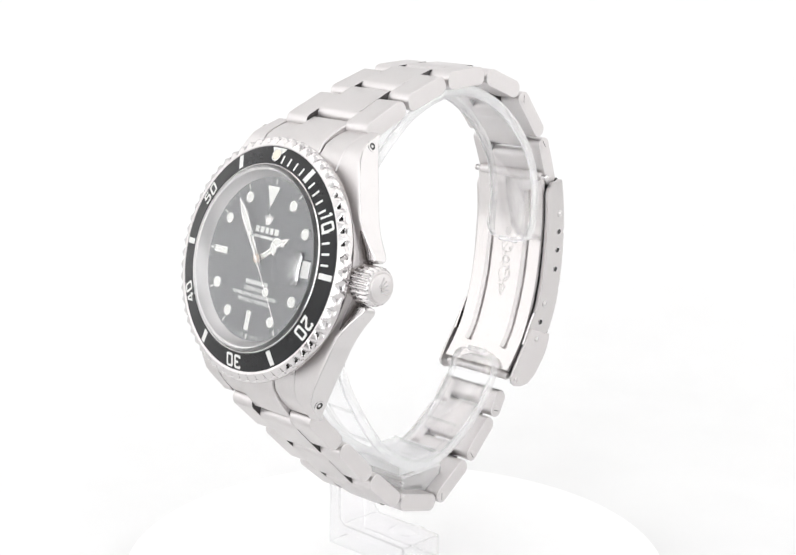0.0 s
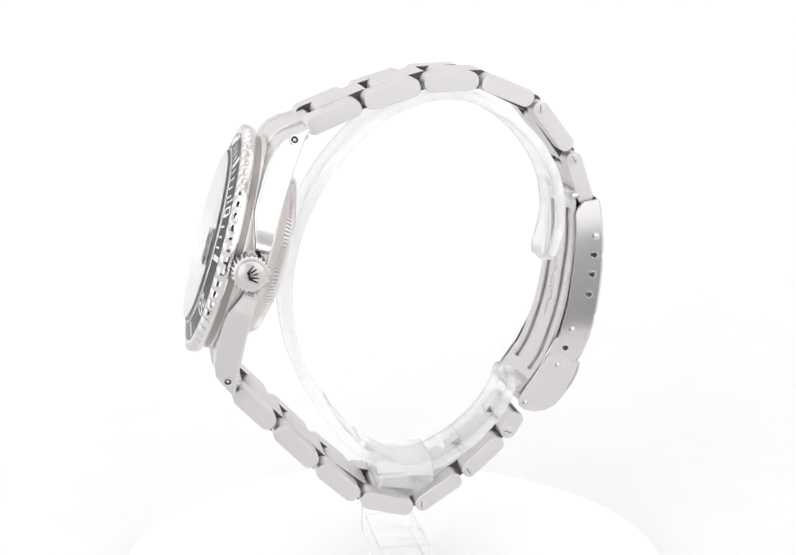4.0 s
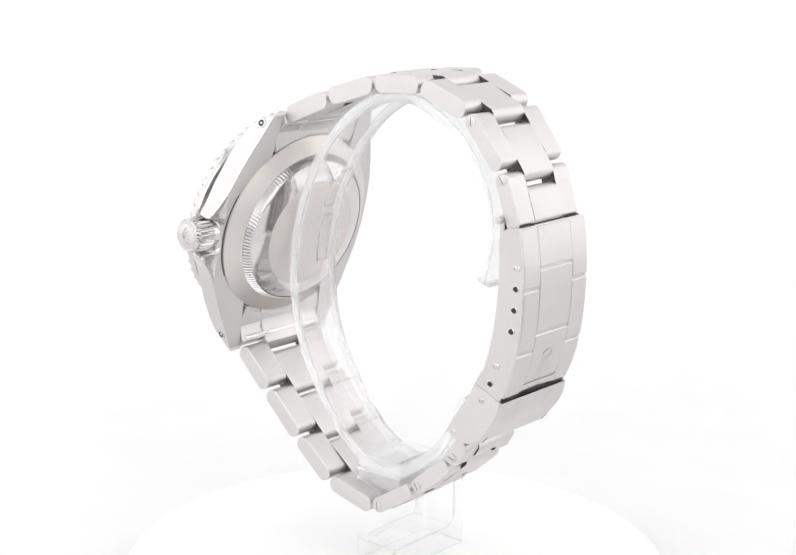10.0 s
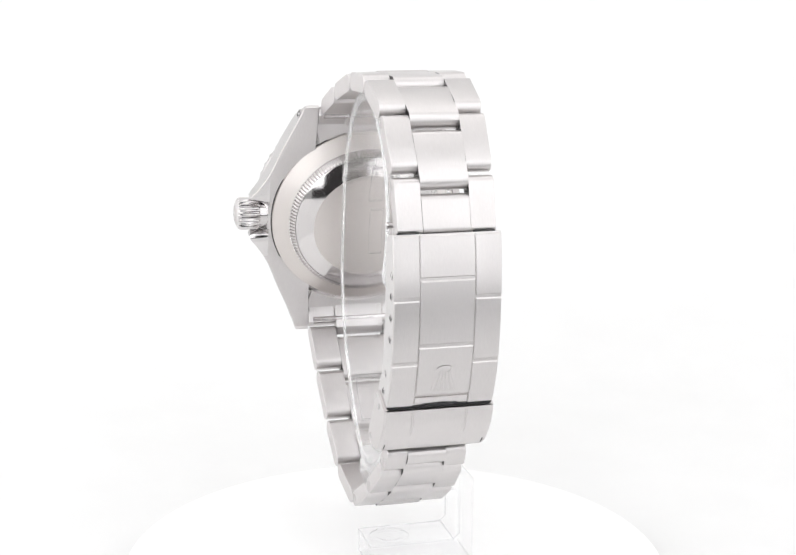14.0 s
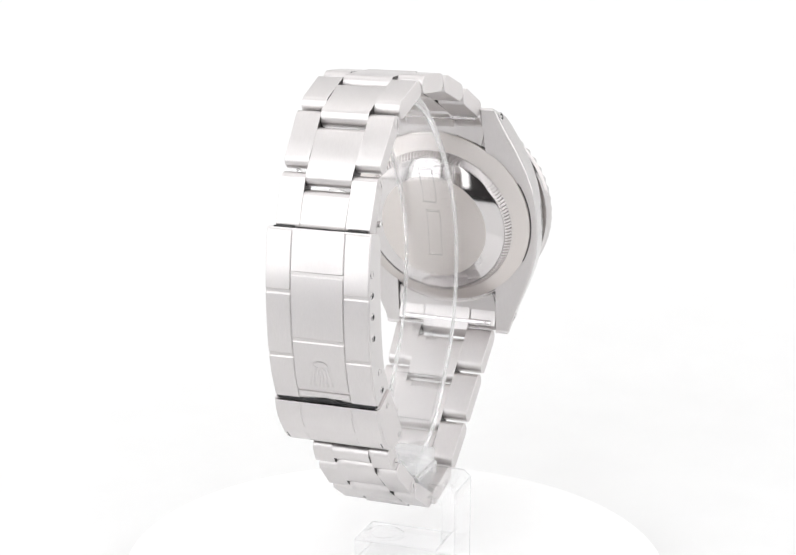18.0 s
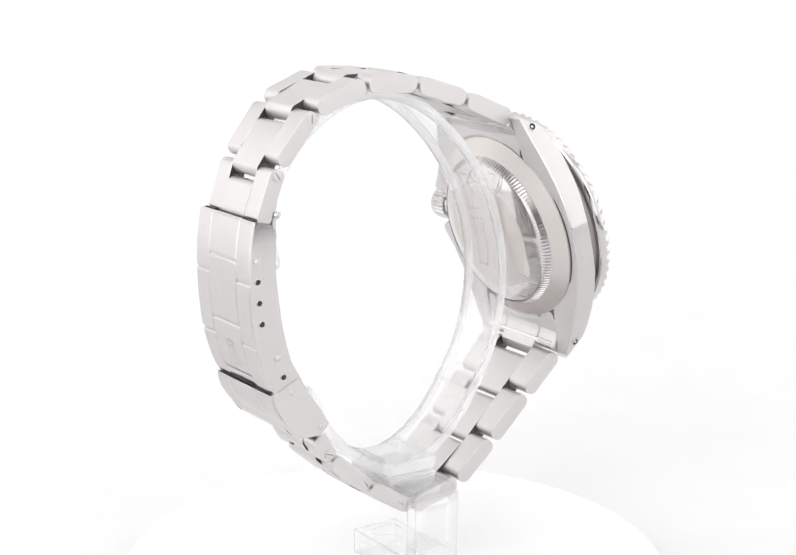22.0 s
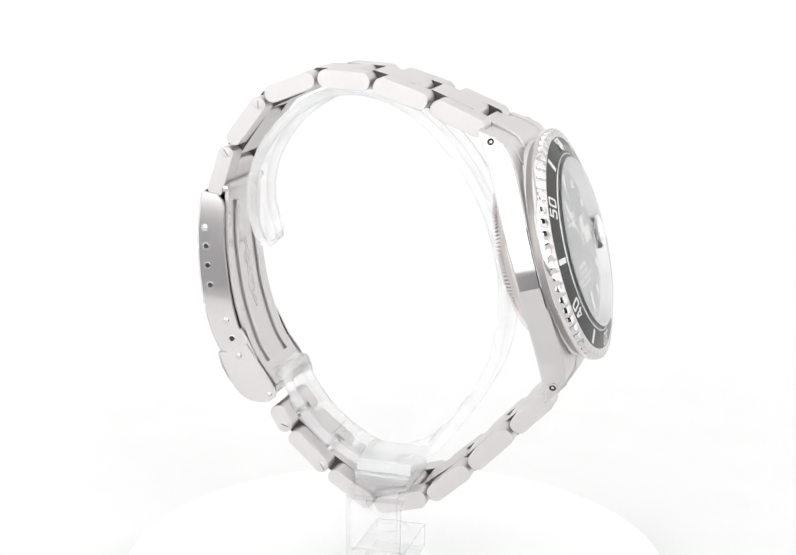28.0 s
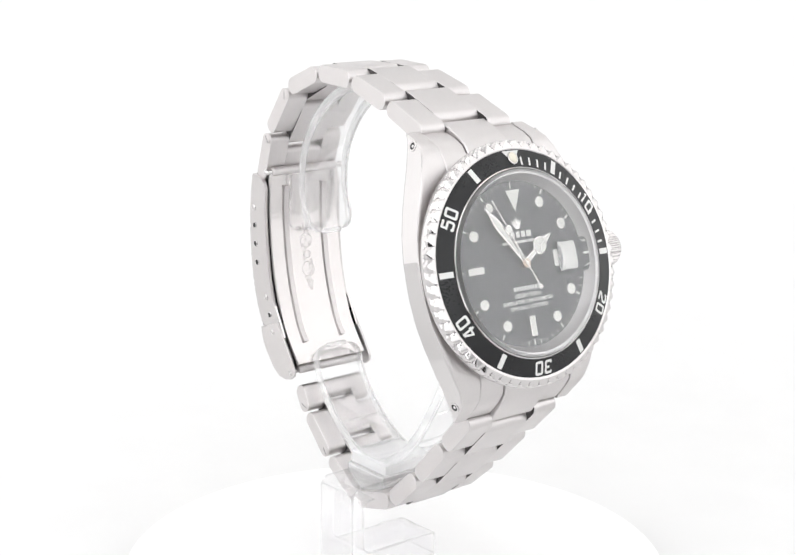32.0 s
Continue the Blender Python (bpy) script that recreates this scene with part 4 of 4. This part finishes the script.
# ---------------- acrylic stand ----------------
RING = [(25.2, 57.6), (26.6, 62.0), (27.2, 67.0), (25.6, 74.0), (20.4, 81.2), (13.0, 86.0), (7.0, 87.2), (0.3, 85.8), (-6.4, 81.8), (-13.3, 74.2), (-18.2, 64.6), (-20.5, 53.0), (-18.9, 41.0), (-14.4, 31.9), (-9.0, 24.7), (-3.0, 20.4), (3.0, 19.2), (9.0, 21.6), (14.6, 25.9), (18.8, 31.6), (20.2, 36.6)]
RING_MID = [(0, 4.0), (0.25, 2.2), (0.5, 0.3), (0.75, 0.3), (1.0, 1.3)]


RING_HALF = 5.15


def build_stand():
    line = spline(RING, 72)
    at = lambda k: line[min(int(k), 70)].lerp(line[min(int(k), 70) + 1], k - min(int(k), 70))
    ends = (0.0, 0.06, 0.18, 0.36, 0.6, 0.9, 1.25)
    stops = [*ends, *range(2, 70), *(71 - k for k in reversed(ends))]
    strip = [at(k) for k in stops]
    span = sum((q - p).length for p, q in zip(line, line[1:])) / 71
    nr = normals2(strip)
    centre = Vector((2, 55))
    bm = bmesh.new()
    rings, rims = [], ([], [])
    for k, p, q in zip(stops, strip, nr):
        if q.dot(p - centre) < 0:
            q = -q
        cx = lin(RING_MID, k / 71) + 0.2
        # round corners of 3 mm at both ends
        e = min(1.0, min(k, 71 - k) * span / 3.0)
        w = RING_HALF - 3.0 * (1 - math.sqrt(max(0.0, 1 - (1 - e) ** 2)))
        rings.append([(cx + x, p.x + q.x * d, p.y + q.y * d) for x, d in rounded_rect(w, 0.95, 0.45, 3)])
        for side, rows in zip((-1, 1), rims):
            x = cx + side * (w - 0.1)
            rows.append([(x + 0.26 * math.cos(t), p.x + q.x * 1.0 * math.sin(t), p.y + q.y * 1.0 * math.sin(t)) for t in (2 * math.pi * j / 10 for j in range(10))])
    loft(bm, rings)
    ring = part("ring", bm, acrylic, stand, "clear acrylic C-shaped strip", True, 35)
    # whitened rods paint the highlight along both edges
    for rows in rims:
        b2 = bmesh.new()
        loft(b2, rows)
        part("edge", b2, edge_highlight, ring, "polished edge of the strip, highlight painted white", True)
    for k in (0.02, 70.98):
        p, w = at(k), RING_HALF - 2.9
        cx = lin(RING_MID, k / 71) + 0.2
        b2 = bmesh.new()
        lathe(b2, [(0.01, -w), (0.45, -w + 0.2), (0.5, -w + 0.5), (0.5, w - 0.5), (0.45, w - 0.2), (0.01, w)], 12)
        b2.transform(Matrix.Translation((cx, p.x, p.y)) @ Matrix.Rotation(math.pi / 2, 4, "Y"))
        part("edge", b2, edge_highlight, ring, "polished edge of the strip, highlight painted white", True)
    for f0, f1, x0, x1 in ((0.43, 0.48, -2.4, 0.4), (0.49, 0.55, -2.4, 0.4), (0.70, 0.76, -4.4, 4.4), (0.85, 0.90, -4.2, 4.2)):
        i0, i1 = f0 * 71, f1 * 71
        cx = lin(RING_MID, f0)
        b2 = bmesh.new()
        for u0, u1, k0, k1 in ((x0, x0 + 0.25, i0, i1), (x1 - 0.25, x1, i0, i1), (x0 + 0.25, x1 - 0.25, i0, i0 + 0.16), (x0 + 0.25, x1 - 0.25, i1 - 0.16, i1)):
            plate(b2, [at(k0 + (k1 - k0) * j / 5) for j in range(6)], u0, u1, -0.85, 0.35, cx)
        part("moulding", b2, acrylic_foot, ring, "shallow rectangular moulding")
    # stepped block, arm, riser and foot
    def outline(loop, x, width, place, parent, label):
        """Line round one end face of a moulded piece; painted highlight on the block."""
        b2 = bmesh.new()
        inner = offset_loop(loop, width)
        loft(b2, [[place(u, *p) for p in lp] for u, lp in ((x - 0.12, loop), (x + 0.12, loop), (x + 0.12, inner), (x - 0.12, inner))], cap=False, closed=True)
        part("edge", b2, edge_highlight if parent is block else acrylic_foot, parent, label)

    bm = bmesh.new()
    loop = [(-4.3, 18.3), (5.9, 18.5), (5.9, 17.5), (5.6, 17.2), (5.9, 16.9), (5.9, 16.3), (4.6, 15.0), (2.9, 14.3), (1.2, 14.1), (-0.8, 14.4), (-2.8, 15.1), (-4.3, 16.2), (-4.3, 16.8), (-4.0, 17.1), (-4.3, 17.4)]
    lower = loop
    prism(bm, loop, -6.5, 5.8, 0.3, lambda x, y, z: (x, y, z))
    loop = [(-4.6, 20.6), (5.6, 20.9), (5.8, 20.5), (5.8, 18.9), (5.5, 18.55), (-4.2, 18.35), (-4.6, 18.8)]
    prism(bm, loop, -6.0, 5.2, 0.25, lambda x, y, z: (x, y, z))
    block = part("block", bm, acrylic_block, stand, "stepped acrylic block under the strip", True, 30)
    # whitened rods along the block's edges as painted highlights
    for y, z, x0, x1 in ((-4.2, 18.3, -6.3, 5.6), (5.8, 18.4, -6.3, 5.6), (-4.5, 20.55, -5.9, 5.1), (5.6, 20.8, -5.9, 5.1), (-4.2, 16.4, -6.3, 5.6), (5.8, 16.5, -6.3, 5.6)):
        b2 = bmesh.new()
        lathe(b2, [(0.01, x0), (0.2, x0 + 0.05), (0.24, x0 + 0.3), (0.24, x1 - 0.3), (0.2, x1 - 0.05), (0.01, x1)], 10)
        b2.transform(Matrix.Translation((0, y, z)) @ Matrix.Rotation(math.pi / 2, 4, "Y"))
        part("edge", b2, edge_highlight, block, "polished edge of the block, highlight painted white", True)
    for x in (-6.42, 5.72):
        outline(lower, x, 0.35, lambda x, y, z: (x, y, z), block, "polished edge of the block, highlight painted white")
    bm = bmesh.new()
    loop = [(-6.4, 17.6), (-12.0, 17.6), (-13.4, 16.2), (-13.4, 0.2), (6.0, 0.2), (6.2, 0.6), (6.2, 4.4), (5.8, 4.8), (-9.6, 4.8), (-10.6, 5.8), (-10.6, 13.4), (-9.8, 14.4), (-6.4, 14.9)]
    prism(bm, loop, -4.2, 5.3, 0.35, lambda x, s, z: (s, x, z))
    foot = part("foot", bm, acrylic_foot, stand, "bent acrylic riser and foot", True, 30)
    for x in (-4.1, 5.2):
        outline(loop, x, 0.3, lambda x, s, z: (s, x, z), foot, "polished edge of the foot")
    for y, z in ((6.05, 0.5), (6.05, 4.6), (-13.3, 0.4), (-13.2, 16.3), (-9.7, 4.85)):
        b2 = bmesh.new()
        lathe(b2, [(0.01, -4.0), (0.16, -3.95), (0.16, 5.05), (0.01, 5.1)], 10)
        b2.transform(Matrix.Translation((y, 0, z)) @ Matrix.Rotation(-math.pi / 2, 4, "X"))
        part("edge", b2, acrylic_foot, foot, "polished edge of the foot", True)
    bm = bmesh.new()
    lathe(bm, [(0.01, 5.05), (2.4, 5.05), (2.5, 5.25), (3.5, 5.25), (3.75, 5.05), (3.75, 4.75)], 48)
    bm.transform(Matrix.Translation((1.6, 1.6, 0)))
    part("round_boss", bm, acrylic_foot, stand, "round boss on the foot", True)
    # clear acrylic lets the light through
    for piece in stand.children_recursive:
        piece.visible_shadow = False


build_case()
build_bezel()
build_dial()
hour_hand, minute_hand, second_hand = build_pointers()
build_crystal()
build_caseback()
build_crown()
build_end_links()
build_lug_backs()
build_bracelet()
build_clasp()
build_stand()


# ---------------- what moves ----------------
def hand_rows(start, rate, lift, step):
    return [(float(t), HEAD_M @ Matrix.Translation((0, 0, lift * MM)) @ Matrix.Rotation(-radians(start + rate * t), 4, "Z")) for t in range(0, 33, step)]


def motions():
    for thing in (turntable, watch, stand):
        walk(thing, turn_rows())
    walk(hour_hand, hand_rows(56.9, 0.00833, -1.35, 32))
    walk(minute_hand, hand_rows(321.5, 0.1, -1.05, 32))
    walk(second_hand, hand_rows(141.5, 6.0, -0.75, 4))


motions()
